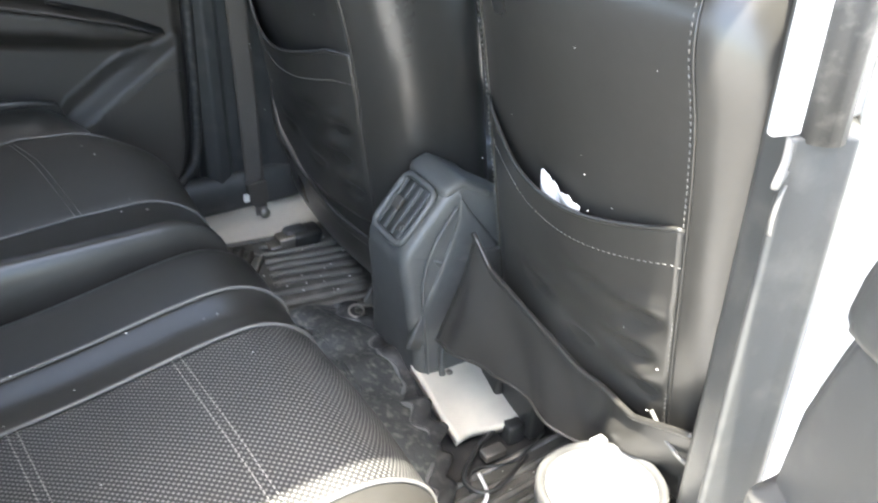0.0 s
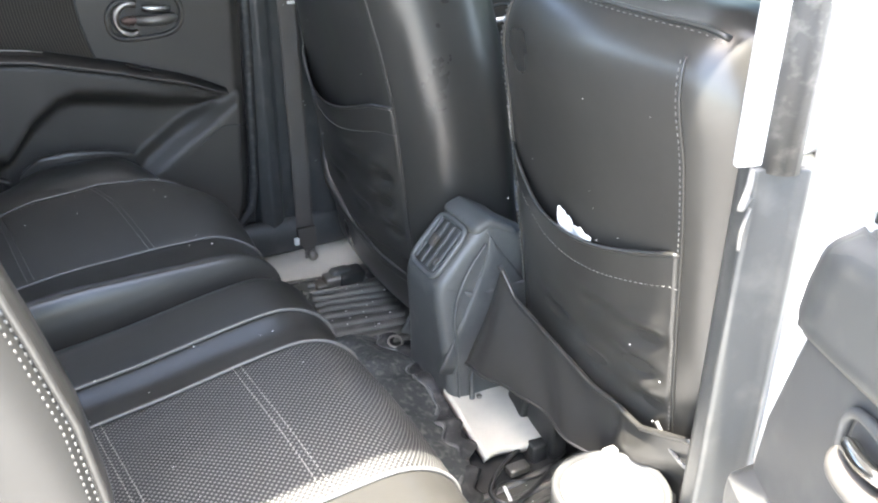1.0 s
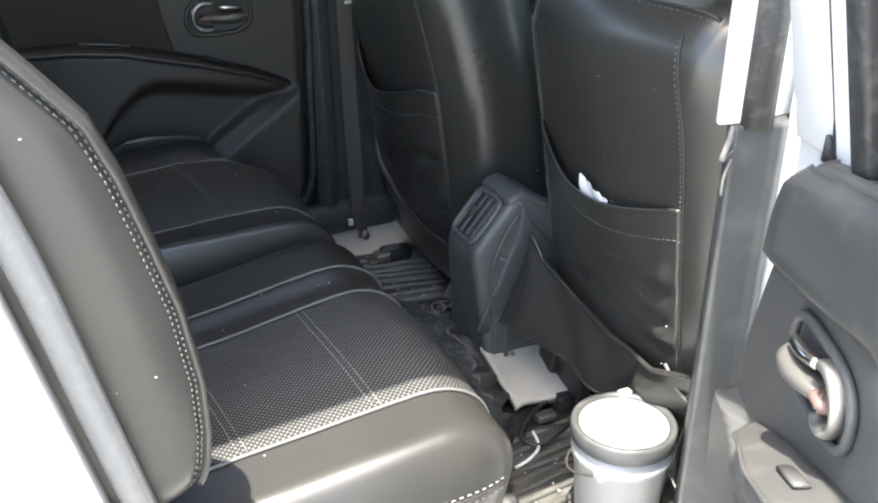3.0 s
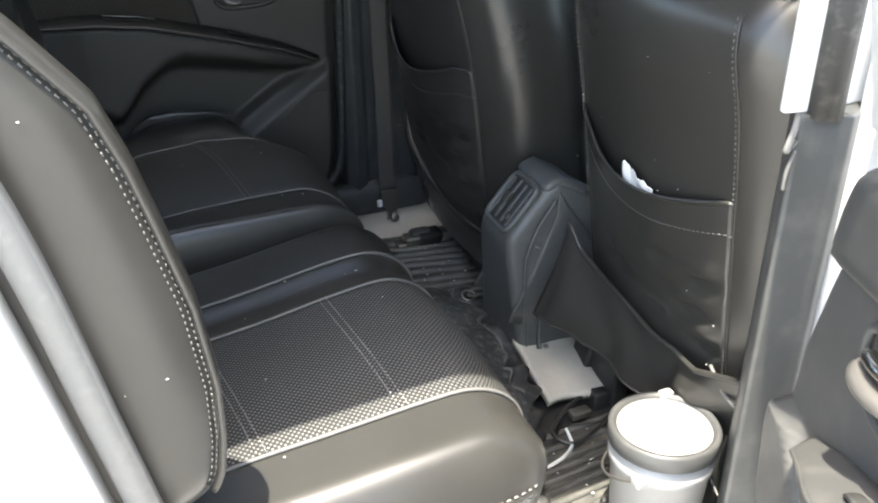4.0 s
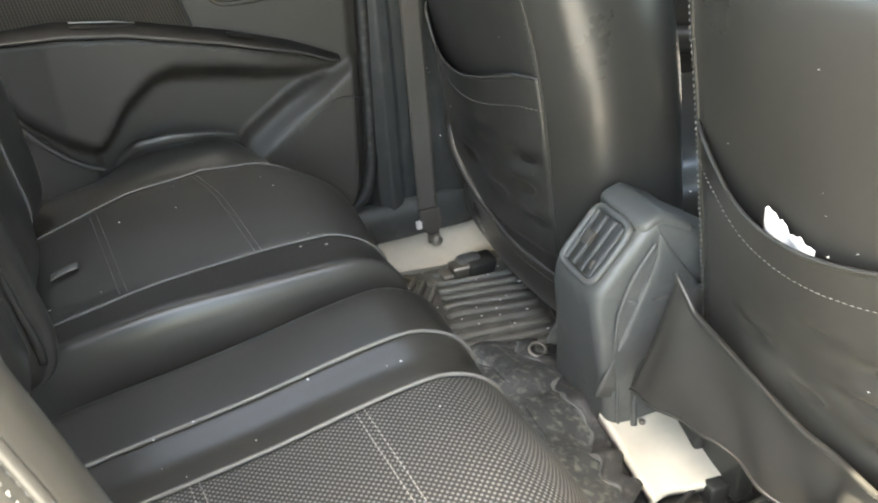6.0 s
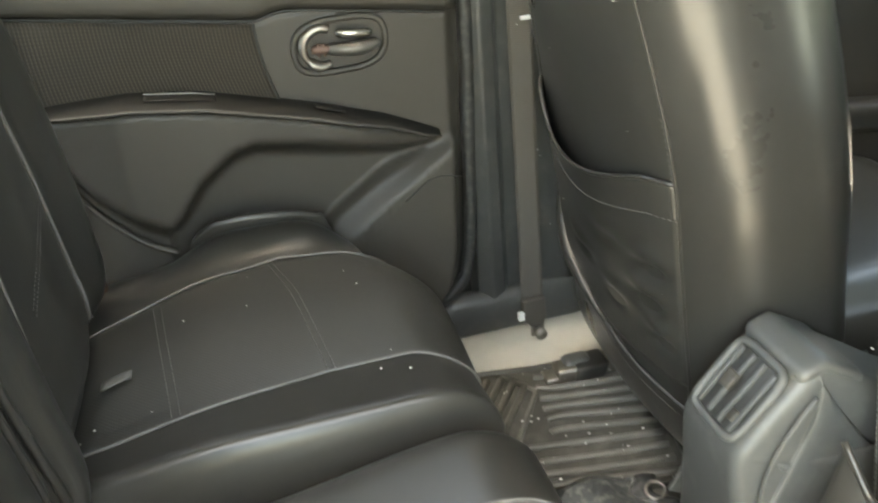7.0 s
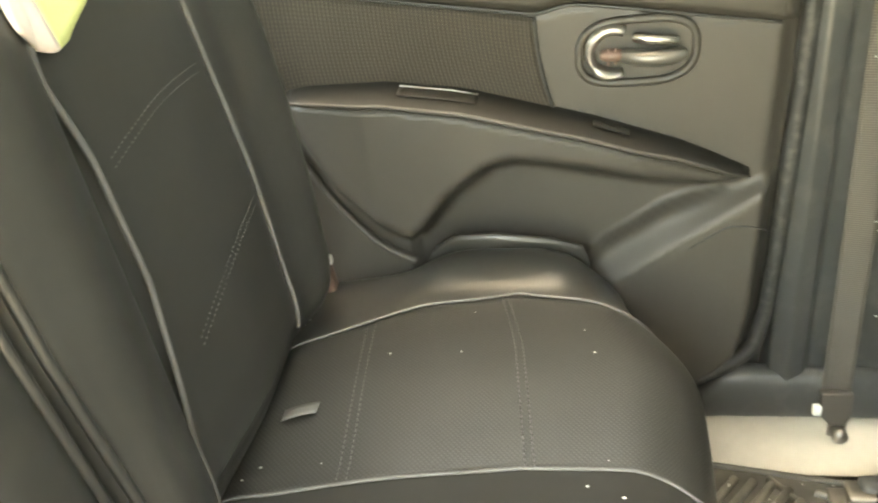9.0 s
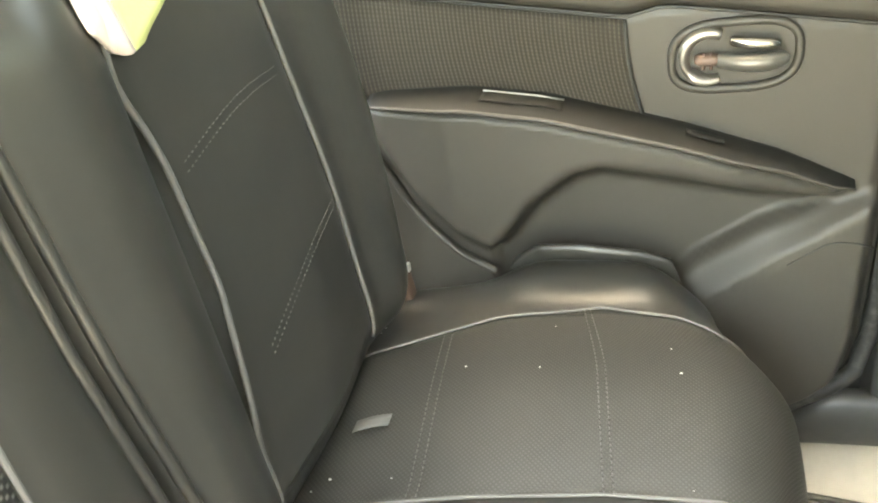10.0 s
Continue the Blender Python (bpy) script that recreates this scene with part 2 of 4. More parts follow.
def box(lo, hi, bevel=0.0, seg=2, bm=None):
    bm = bm or bmesh.new()
    r = bmesh.ops.create_cube(bm, size=1)
    s = [hi[i] - lo[i] for i in range(3)]
    c = [(hi[i] + lo[i]) / 2 for i in range(3)]
    for v in r["verts"]:
        v.co = Vector((v.co[i] * s[i] + c[i] for i in range(3)))
    if bevel:
        edges = list({e for v in r["verts"] for e in v.link_edges})
        bmesh.ops.bevel(bm, geom=edges, offset=bevel, segments=seg, affect="EDGES", profile=0.6)
    return bm


def steps(h, r, n_in, n_edge):
    """Coordinates from -h to h, dense within r of the ends."""
    e = [h - r + r * math.sin(math.pi / 2 * i / n_edge) for i in range(1, n_edge + 1)]
    mid = [(-1 + 2 * i / n_in) * (h - r) for i in range(n_in + 1)]
    return [-x for x in reversed(e)] + mid + e


class Block:
    """A block with rounded edges, bent by shape(); at() gives the surface place of a raw point."""
    def __init__(self, half, r, centre, shape=None, div=(10, 10, 10), edge=5):
        self.h, self.r, self.c, self.shape, self.div, self.edge = half, r, Vector(centre), shape, div, edge

    def at(self, x, y, z, lift=0.0):
        h, r = self.h, self.r
        p = (x, y, z)
        q = [max(-h[i] + r[i], min(h[i] - r[i], p[i])) for i in range(3)]
        d = Vector(((p[i] - q[i]) / r[i] for i in range(3)))
        if d.length > 1e-6:
            d.normalize()
        o = Vector((q[i] + d[i] * (r[i] + lift) for i in range(3)))
        if self.shape:
            o = Vector(self.shape(*o))
        return o + self.c

    def mesh(self, bm=None):
        bm = bm or bmesh.new()
        co = [steps(self.h[i], self.r[i], self.div[i], self.edge) for i in range(3)]
        seen = {}

        def vert(i, j, k):
            if (i, j, k) not in seen:
                seen[i, j, k] = bm.verts.new(self.at(co[0][i], co[1][j], co[2][k]))
            return seen[i, j, k]
        n = [len(c) - 1 for c in co]
        for ax in range(3):
            a, b = [(1, 2), (0, 2), (0, 1)][ax]
            for end in (0, n[ax]):
                for i in range(n[a]):
                    for j in range(n[b]):
                        q = []
                        for di, dj in ((0, 0), (1, 0), (1, 1), (0, 1)):
                            ix = [0, 0, 0]
                            ix[ax], ix[a], ix[b] = end, i + di, j + dj
                            q.append(vert(*ix))
                        bm.faces.new(q)
        return bm


def sheet(f, nu, nv, thick=0.003, uv=None):
    """A sheet over u, v in 0..1 with thickness behind it; uv(u, v) gives cloth metres."""
    bm = bmesh.new()
    P = [[Vector(f(i / nu, j / nv)) for j in range(nv + 1)] for i in range(nu + 1)]
    front = [[bm.verts.new(p) for p in row] for row in P]
    back = []
    for i in range(nu + 1):
        row = []
        for j in range(nv + 1):
            du = P[min(i + 1, nu)][j] - P[max(i - 1, 0)][j]
            dv = P[i][min(j + 1, nv)] - P[i][max(j - 1, 0)]
            nn = du.cross(dv)
            nn = nn.normalized() if nn.length > 1e-12 else Vector((0, 0, 1))
            row.append(bm.verts.new(P[i][j] - nn * thick))
        back.append(row)
    lay = bm.loops.layers.uv.new("cloth") if uv else None
    for i in range(nu):
        for j in range(nv):
            fc = bm.faces.new((front[i][j], front[i + 1][j], front[i + 1][j + 1], front[i][j + 1]))
            if uv:
                for lp, (a, b) in zip(fc.loops, ((i, j), (i + 1, j), (i + 1, j + 1), (i, j + 1))):
                    lp[lay].uv = uv(a / nu, b / nv)
            bm.faces.new((back[i][j], back[i][j + 1], back[i + 1][j + 1], back[i + 1][j]))
    for i in range(nu):
        bm.faces.new((front[i][0], back[i][0], back[i + 1][0], front[i + 1][0]))
        bm.faces.new((front[i][nv], front[i + 1][nv], back[i + 1][nv], back[i][nv]))
    for j in range(nv):
        bm.faces.new((front[0][j], front[0][j + 1], back[0][j + 1], back[0][j]))
        bm.faces.new((front[nu][j], back[nu][j], back[nu][j + 1], front[nu][j + 1]))
    return bm


def prism(outline, axis, lo, hi, bevel=0.0, seg=2):
    """A flat outline of (a, b) pairs pushed along an axis from lo to hi."""
    bm = bmesh.new()

    def at(a, b, c):
        return {"x": (c, a, b), "y": (a, c, b), "z": (a, b, c)}[axis]
    A = [bm.verts.new(at(a, b, lo)) for a, b in outline]
    B = [bm.verts.new(at(a, b, hi)) for a, b in outline]
    bm.faces.new(A)
    bm.faces.new(B[::-1])
    k = len(outline)
    for i in range(k):
        bm.faces.new((A[i], B[i], B[(i + 1) % k], A[(i + 1) % k]))
    if bevel:
        bmesh.ops.recalc_face_normals(bm, faces=bm.faces)
        e = [e for e in bm.edges if e.calc_face_angle(0) > 0.35]
        bmesh.ops.bevel(bm, geom=e, offset=bevel, segments=seg, affect="EDGES", profile=0.6)
    return bm


def dashes(points, r=0.0009, dash=0.006, gap=0.004):
    """Sewing stitches along a line, one small capsule each, in one mesh."""
    bm = bmesh.new()
    P = [Vector(p) for p in points]
    walk_pts = []
    for a, b in zip(P, P[1:]):
        L = (b - a).length
        k = max(1, int(L / 0.0015))
        walk_pts += [a.lerp(b, i / k) for i in range(k)]
    seg, acc, on = [], 0.0, True
    for a, b in zip(walk_pts, walk_pts[1:]):
        acc += (b - a).length
        if on:
            seg.append(a)
        if acc > (dash if on else gap):
            if on and len(seg) > 1:
                tube([seg[0], seg[-1]], r, 5, bm)
            seg, acc, on = [], 0.0, not on
    return bm


def lathe(profile, centre, n=48):
    """Rings of (radius, z) turned about a vertical axis; ends closed."""
    bm = bmesh.new()
    rings = []
    for r, z in profile:
        rings.append([bm.verts.new((centre[0] + r * math.cos(2 * math.pi * k / n), centre[1] + r * math.sin(2 * math.pi * k / n), centre[2] + z)) for k in range(n)])
    for a, b in zip(rings, rings[1:]):
        for k in range(n):
            bm.faces.new((a[k], a[(k + 1) % n], b[(k + 1) % n], b[k]))
    bm.faces.new(rings[0][::-1])
    bm.faces.new(rings[-1])
    return bm


# ---------- ground and body shell ----------
FLOOR = -0.06
ground = tagged(part("ground", box((-400, -400, -0.60), (400, 400, -0.45)), CONCRETE, smooth=False),
                "pale sunlit concrete ground around the parked car", "ground", kind="structure")
floor = tagged(part("floor", box((-0.55, -0.80, FLOOR - 0.05), (1.75, 0.74, FLOOR)), FELT, smooth=False),
               "dark carpeted car floor", "floor", kind="structure")
under = tagged(part("underbody", box((-1.5, -0.80, -0.26), (2.6, 0.78, FLOOR - 0.054)), PLASTIC_BLACK, smooth=False),
               "dark underside of the car body", "car body", kind="structure")
tunnel = tagged(part("floor_tunnel", Block((0.75, 0.16, 0.045), (0.05, 0.10, 0.04), (1.0, -0.05, FLOOR + 0.02)).mesh(), FELT),
                "carpeted hump along the middle of the floor", "floor", kind="structure")


def shell_panel(name, bm, mat, label, smooth=False):
    return tagged(part(name, bm, mat, smooth=smooth), label, "car body", kind="structure")


shell_panel("ceiling", Block((1.35, 0.66, 0.03), (0.10, 0.12, 0.025), (0.05, -0.03, 1.38)).mesh(), HEADLINER, "grey cloth headlining under the roof", True)
shell_panel("roof", Block((1.42, 0.70, 0.02), (0.15, 0.15, 0.018), (0.05, -0.03, 1.435)).mesh(), WHITE_PAINT, "white painted car roof", True)
shell_panel("wall_rear", box((-1.45, -0.78, -0.06), (-1.38, 0.74, 0.88)), PLASTIC, "dark lining of the tailgate")
shell_panel("dashboard", Block((0.22, 0.70, 0.22), (0.10, 0.08, 0.10), (1.62, -0.03, 0.55)).mesh(), PLASTIC_BLACK, "dark moulded dashboard", True)
shell_panel("firewall", box((1.80, -0.78, -0.06), (1.86, 0.74, 0.80)), FELT, "dark firewall ahead of the footwells")
shell_panel("windscreen", prism([(1.95, 0.80), (1.96, 0.81), (1.41, 1.40), (1.40, 1.39)], "y", -0.72, 0.66), SCREEN, "sloping windscreen glass")
shell_panel("far_quarter_panel", box((-1.40, 0.705, -0.06), (-0.56, 0.76, 0.86)), PLASTIC, "dark luggage bay side lining")
shell_panel("near_quarter_panel", box((-1.40, -0.80, -0.06), (-0.62, -0.74, 0.86)), PLASTIC, "dark luggage bay side lining")


# ---------- rear bench ----------
def along(y, x):
    """A seam's y at x: a number, or (x, y) knots for a seam that curves."""
    return lerp_curve(y, x) if isinstance(y, list) else y


def over(block, y, x0, drop, lift=0.0, n=40):
    """A line over a cushion from x0 (local) forward and down its front by drop."""
    hx, hz = block.h[0], block.h[2]
    L = hx - x0 + drop
    out = []
    for i in range(n + 1):
        s = L * i / n
        out.append(block.at(min(x0 + s, hx), along(y, x0 + s), hz if x0 + s <= hx else hz - (x0 + s - hx), lift))
    return out


def cushion_panel(block, ya, yb, x0, drop, lift, puff, nu=70, nv=30):
    hx, hz = block.h[0], block.h[2]
    L = hx - x0 + drop

    def f(u, v):
        s = L * u
        y0, y1 = along(ya, x0 + s), along(yb, x0 + s)
        y = y0 + (y1 - y0) * v
        e = min(1.0, 14 * min(v, 1 - v)) ** 0.5
        return block.at(min(x0 + s, hx), y, hz if x0 + s <= hx else hz - (x0 + s - hx), lift * e + puff * math.sin(math.pi * v))
    return sheet(f, nu, nv, 0.004, uv=lambda u, v: (L * u, along(ya, x0 + L * u) + (along(yb, x0 + L * u) - along(ya, x0 + L * u)) * v))


def cushion_shape(dish, tilt=lambda x, y: 0.0):
    def shape(x, y, z):
        t = smoothstep(-0.06, 0.12, z)
        z += t * (dish(y) + tilt(x, y) - 0.030 * smoothstep(-0.02, -0.34, x))
        x -= 0.045 * smoothstep(0.10, -0.14, z) * smoothstep(0.0, 0.3, x)
        return x, y, z
    return shape


def seat_seams(block, parent, y0, y1, xs, lift, thread=THREAD):
    """Double rows of stitching across a panel; xs: (x at y0, x at y1)."""
    for xa, xb in xs:
        for dx in (-0.006, 0.006):
            line = [block.at(xa + (xb - xa) * i / 30 + dx, y0 + (y1 - y0) * i / 30, block.h[2], lift) for i in range(31)]
            piece("stitching", dashes(line, 0.0009, 0.005, 0.003), thread, parent, "pale double row of stitching")


# cushion under the open door
near_c = Block((0.345, 0.3925, 0.135), (0.12, 0.065, 0.11), (-0.075, -0.3475, 0.190),
               cushion_shape(lambda y: 0.006 * math.exp(-((y + 0.10) / 0.14) ** 2) - 0.006 * math.exp(-((y - 0.155) / 0.03) ** 2),
                             lambda x, y: -(0.022 + 0.024 * smoothstep(-0.26, 0.10, y)) * smoothstep(0.27, -0.10, x)), (24, 36, 8), 8)
near_rear = thing("rear_seat", "black leatherette rear seat with dotted mesh panels beside the open door", "car seat", (-0.075, -0.34, FLOOR), "rear bench")
near_cushion = piece("cushion", near_c.mesh(), LEATHER, near_rear)
piece("mesh_panel", cushion_panel(near_c, -0.250, 0.0975, -0.32, 0.16, 0.003, 0.004, 90, 40), MESH, near_cushion, "dotted grey mesh cloth panel")
for y in (-0.250, 0.0975, 0.2075):
    piece("piping", tube(over(near_c, y, -0.32, 0.17, 0.003), 0.0030, 8), PIPING, near_cushion, "thin grey piping")
seat_seams(near_c, near_cushion, -0.245, 0.092, ((0.150, 0.130), (-0.055, -0.085)), 0.008)
side_seam = [near_c.at(x, -0.3925, 0.042, 0.002) for x in [0.33 - 0.6 * i / 40 for i in range(41)]]
piece("piping", tube(side_seam, 0.004, 8), LEATHER, near_cushion)
for dz in (-0.009, 0.009):
    piece("stitching", dashes([p + Vector((0, -0.001, dz)) for p in side_seam], 0.0012, 0.007, 0.004), THREAD, near_cushion, "pale double row of stitching")
piece("seat_base", box((-0.40, -0.66, FLOOR), (0.20, 0.03, 0.10), 0.02), FELT, near_cushion)


def far_shape(x, y, z):
    """The far cushion: its front runs back towards the door, its inner edge stands up in a roll."""
    x -= (0.025 + 0.085 * smoothstep(0.04, 0.30, y)) * smoothstep(-0.05, 0.30, x)
    return far_base(x, y, z)


far_base = cushion_shape(lambda y: 0.010 * math.exp(-((y - 0.02) / 0.15) ** 2) + 0.024 * min(1.0, max(0.0, (-0.165 - y) / 0.12)),
                         lambda x, y: 0.038 * smoothstep(0.19, 0.285, y) * math.exp(-((x - 0.04) / 0.13) ** 4))
far_c = Block((0.345, 0.31, 0.135), (0.12, 0.026, 0.10), (-0.075, 0.35, 0.184), far_shape, (24, 36, 8), 8)
FAR_IN = [(-0.32, -0.205), (-0.21, -0.205), (-0.06, -0.185), (0.10, -0.162), (0.25, -0.160), (0.34, -0.175)]
FAR_OUT = [(-0.32, 0.095), (-0.23, 0.112), (-0.08, 0.178), (0.10, 0.205), (0.215, 0.192), (0.34, 0.17)]
far_rear = thing("rear_seat", "black leatherette rear seat with grey piping by the closed door", "car seat", (-0.075, 0.365, FLOOR), "rear bench")
far_cushion = piece("cushion", far_c.mesh(), LEATHER, far_rear)
piece("woven_panel", cushion_panel(far_c, FAR_IN, FAR_OUT, -0.32, 0.16, 0.003, 0.004), WEAVE_DARK, far_cushion, "dark finely woven centre panel")
for knots in (FAR_IN, FAR_OUT):
    piece("piping", tube(over(far_c, knots, -0.32, 0.17, 0.003), 0.0022, 8), PIPING, far_cushion, "thin grey piping")
seat_seams(far_c, far_cushion, -0.165, 0.195, ((0.112, 0.068),), 0.008, PIPING)
seat_seams(far_c, far_cushion, -0.190, 0.135, ((-0.118, -0.146),), 0.008, PIPING)
piece("seat_base", box((-0.40, 0.08, FLOOR), (0.12, 0.64, 0.10), 0.02), FELT, far_cushion)
FLAP = [(0.0, 0.0), (0.08, 0.060), (0.22, 0.088), (0.45, 0.092), (0.75, 0.080), (0.93, 0.062), (1.0, 0.0)]
piece("side_flap", sheet(lambda u, v: (-0.175 + 0.285 * u, 0.654 - 0.010 * math.sin(math.pi * u) + 0.004 * v, 0.285 + v * lerp_curve(FLAP, u)), 40, 8, 0.006),
      LEATHER, far_cushion, "stiff leatherette edge turned up against the door")
piece("sewn_tag", sheet(lambda u, v: (-0.300 + 0.045 * u, 0.268 + 0.022 * v + 0.012 * u, 0.318 + 0.006 * math.sin(2 * u)), 4, 3, 0.001), PIPING, far_cushion, "small pale sewn tag")

UPRIGHT = [(0.25, -0.300), (0.43, -0.325), (0.65, -0.345), (0.90, -0.370), (1.02, -0.400)]
LEAN = [(0.25, -0.215), (0.40, -0.192), (0.47, -0.182), (0.54, -0.180), (0.64, -0.191), (0.734, -0.213), (0.80, -0.230), (0.861, -0.252), (0.92, -0.298), (1.02, -0.38)]


def back_shape(cz, hx, bolster, flat, grooves, trim=0.0, shear=0.0):
    """Leans a backrest block; bolster(y) says how far it swells forward to the outer edge's line."""
    def shape(x, y, z):
        up, out = lerp_curve(UPRIGHT, z + cz), lerp_curve(LEAN, z + cz)
        t = smoothstep(-hx, hx, x)
        front = up + bolster(y) * (out - up) * (0.35 + 0.65 * t)
        d = flat(y)
        y += (0.016 - (0.12 if z < 0 else 0.05) * z) * smoothstep(0.25, 0.33, shear * y) * abs(shear)
        if y > 0 and shear <= 0:
            y *= 1 - trim * smoothstep(0.2, 0.3475, y)
            y *= 1 - 0.11 * smoothstep(-0.02, 0.30, z) * smoothstep(0.1, 0.34, y)
        for g in grooves:
            d -= 0.007 * math.exp(-((y - g) / 0.008) ** 2)
        return front - hx + x + t * d, y, z
    return shape


def up_line(block, ys, lift=0.0, n=40, z0=None, z1=None):
    """A line up the front of a backrest; ys: (z, y) knots in local metres."""
    z0, z1 = ys[0][0] if z0 is None else z0, ys[-1][0] if z1 is None else z1
    return [block.at(block.h[0], lerp_curve(ys, z0 + (z1 - z0) * i / n), z0 + (z1 - z0) * i / n, lift) for i in range(n + 1)]


nb_out = lambda y: smoothstep(-0.14, -0.27, y)
nb_flat = lambda y: 0.014 * smoothstep(0.235, 0.27, y)
near_b = Block((0.075, 0.3325, 0.33), (0.055, 0.04, 0.075), (0, -0.4125, 0.69), back_shape(0.69, 0.075, nb_out, nb_flat, (-0.235, 0.248), 0.0, 1.0), (8, 34, 36), 8)
near_back = piece("backrest", near_b.mesh(), LEATHER, near_rear)


def back_panel(block, y0, y1, z0, z1, lift, puff, nu=26, nv=50):
    def f(u, v):
        e = min(1.0, 12 * min(u, 1 - u)) ** 0.5
        z = z0 + (z1 - z0) * v
        a = y0(z) + (y1(z) - y0(z)) * u
        return block.at(block.h[0], a, z, lift * e + puff * math.sin(math.pi * u))
    return sheet(f, nu, nv, 0.004, uv=lambda u, v: (u * 0.35, (z1 - z0) * v))


NB_IN = [(-0.31, 0.250), (0.31, 0.240)]
piece("mesh_panel", back_panel(near_b, lambda z: -0.20, lambda z: lerp_curve(NB_IN, z), -0.30, 0.30, 0.002, 0.003), MESH, near_back, "dotted grey mesh cloth panel")
for knots in ([(-0.31, -0.20), (0.31, -0.195)], NB_IN):
    piece("piping", tube(up_line(near_b, knots, 0.002), 0.0034), PIPING, near_back, "thin grey piping")
edge = []
for i in range(61):
    z = -0.31 + 0.60 * i / 60
    edge.append(near_b.at(0.075, -0.3195, z, 0.0012))
piece("piping", tube([p + Vector((0.002, -0.008, 0)) for p in edge], 0.0042), LEATHER, near_back)
for k in (-0.010, 0.010):
    piece("stitching", dashes([near_b.at(0.075 if k > 0 else 0.064, -0.326, -0.31 + 0.60 * i / 60, 0.0012) for i in range(61)], 0.0009, 0.005, 0.0025),
          PIPING, near_back, "pale double row of stitching")
piece("inner_bolster_piping", tube(up_line(near_b, [(-0.31, 0.321), (0.28, 0.313)], 0.003), 0.006), LEATHER, near_back)

fb_out = lambda y: 0.22 * smoothstep(0.18, 0.30, y)
fb_flat = lambda y: 0.012 * smoothstep(-0.15, -0.20, y) + 0.022 * math.exp(-((y + 0.245) / 0.055) ** 2) + 0.010 * math.exp(-((y - 0.02) / 0.12) ** 2)
far_b = Block((0.075, 0.3475, 0.36), (0.055, 0.04, 0.11), (0, 0.2625, 0.66), back_shape(0.66, 0.075, fb_out, fb_flat, (-0.165,), 0.075, -1.0), (8, 38, 36), 8)
far_back = piece("backrest", far_b.mesh(), LEATHER, far_rear)
MID = [(-0.33, -0.175), (-0.23, -0.165), (-0.04, -0.135), (0.10, -0.145), (0.24, -0.180), (0.33, -0.20)]
OUT = [(-0.33, 0.180), (-0.07, 0.174), (0.06, 0.150), (0.19, 0.125), (0.30, 0.10)]
piece("centre_panel", back_panel(far_b, lambda z: lerp_curve(MID, z), lambda z: lerp_curve(OUT, z), -0.30, 0.30, 0.002, 0.004), LEATHER, far_back)
for knots in (MID, OUT):
    piece("piping", tube(up_line(far_b, knots, 0.003), 0.0036), PIPING, far_back, "thin grey piping")
piece("inner_bolster_piping", tube(up_line(far_b, [(-0.33, -0.328), (0.30, -0.335)], 0.004), 0.006), LEATHER, far_back)
for knots in (((0.098, 0.103), (0.03, 0.108), (-0.034, 0.104), (-0.13, 0.085)), ((0.170, -0.088), (0.10, -0.094), (0.037, -0.102), (-0.10, -0.145))):
    for dz in (-0.005, 0.005):
        line = spline([far_b.at(0.075, a, b + dz, 0.0070) for a, b in knots], 8)
        piece("stitching", dashes(line, 0.0005, 0.004, 0.003), PIPING, far_back, "faint slanting seam")

# belt buckle between cushion and door
buckle = thing("belt_buckle", "brown belt buckle sleeve with a white button", "seat belt", (-0.33, 0.62, 0.28))
piece("sleeve", Block((0.022, 0.015, 0.075), (0.008, 0.007, 0.014), (-0.335, 0.622, 0.315), lambda x, y, z: (x - 0.15 * z, y, z), (3, 3, 4), 4).mesh(), BUCKLE, buckle)
piece("button", Block((0.008, 0.006, 0.008), (0.003, 0.003, 0.003), (-0.322, 0.628, 0.345), None, (2, 2, 2), 2).mesh(), PAPER, buckle, "white plastic button")

# cloth over the top of the backrest
cloth = thing("cloth", "peach, yellow and white cloth hanging over the backrest", "cloth", (-0.36, 0.15, 0.92))
for name, a, b, m in (("peach_strip", 0.055, 0.125, CLOTH_PEACH), ("yellow_strip", 0.125, 0.190, CLOTH_YELLOW), ("white_strip", 0.190, 0.225, CLOTH_WHITE)):
    def drape(u, v, a=a, b=b):
        y = a + (b - a) * u
        low = 0.862 + 1.2 * max(0, abs(y - 0.130) - 0.018) ** 1.2
        z = low + (1.04 - low) * v
        p = far_b.at(0.075, y - 0.2625, min(z, 1.015) - 0.66, 0.010 + 0.004 * math.sin(70 * y + 8 * v))
        return p + Vector((-0.08 * smoothstep(0.75, 1, v), 0, 0.0))
    piece(name, sheet(drape, 8, 14, 0.004), m, cloth)


# ---------- front seats ----------
DENTS = ((0.13, 0.54, 0.014), (0.17, 0.35, 0.016), (0.10, 0.17, 0.013), (0.40, 0.22, 0.008), (0.64, 0.35, 0.009), (0.35, 0.62, 0.006))


def front_seat(label, at, skirt, tall):
    """A covered front seat seen from behind: back, side bolsters, rear pocket, base and rails."""
    x0, y0, z0 = at          # x of the rear face at pocket height, y of the middle, z shift
    seat = thing("front_seat", label, "car seat", (x0 + 0.25, y0, FLOOR), "front seats")

    def shape(x, y, z):
        k = smoothstep(-0.40, 0.42, z)
        y *= 1.0 - (0.20 * smoothstep(0.0, 0.42, z) if tall else 0.10 * smoothstep(0.20, 0.44, z)) + 0.02 * math.sin(7 * z)
        back = smoothstep(0.14, -0.14, x)
        x += back * (-0.035 * math.cos(min(1, abs(y) / 0.25) * math.pi / 2) * (0.6 + 0.4 * k))
        return x - 0.13 * z - 0.10 * max(0, z - 0.1) ** 1.5, y, z
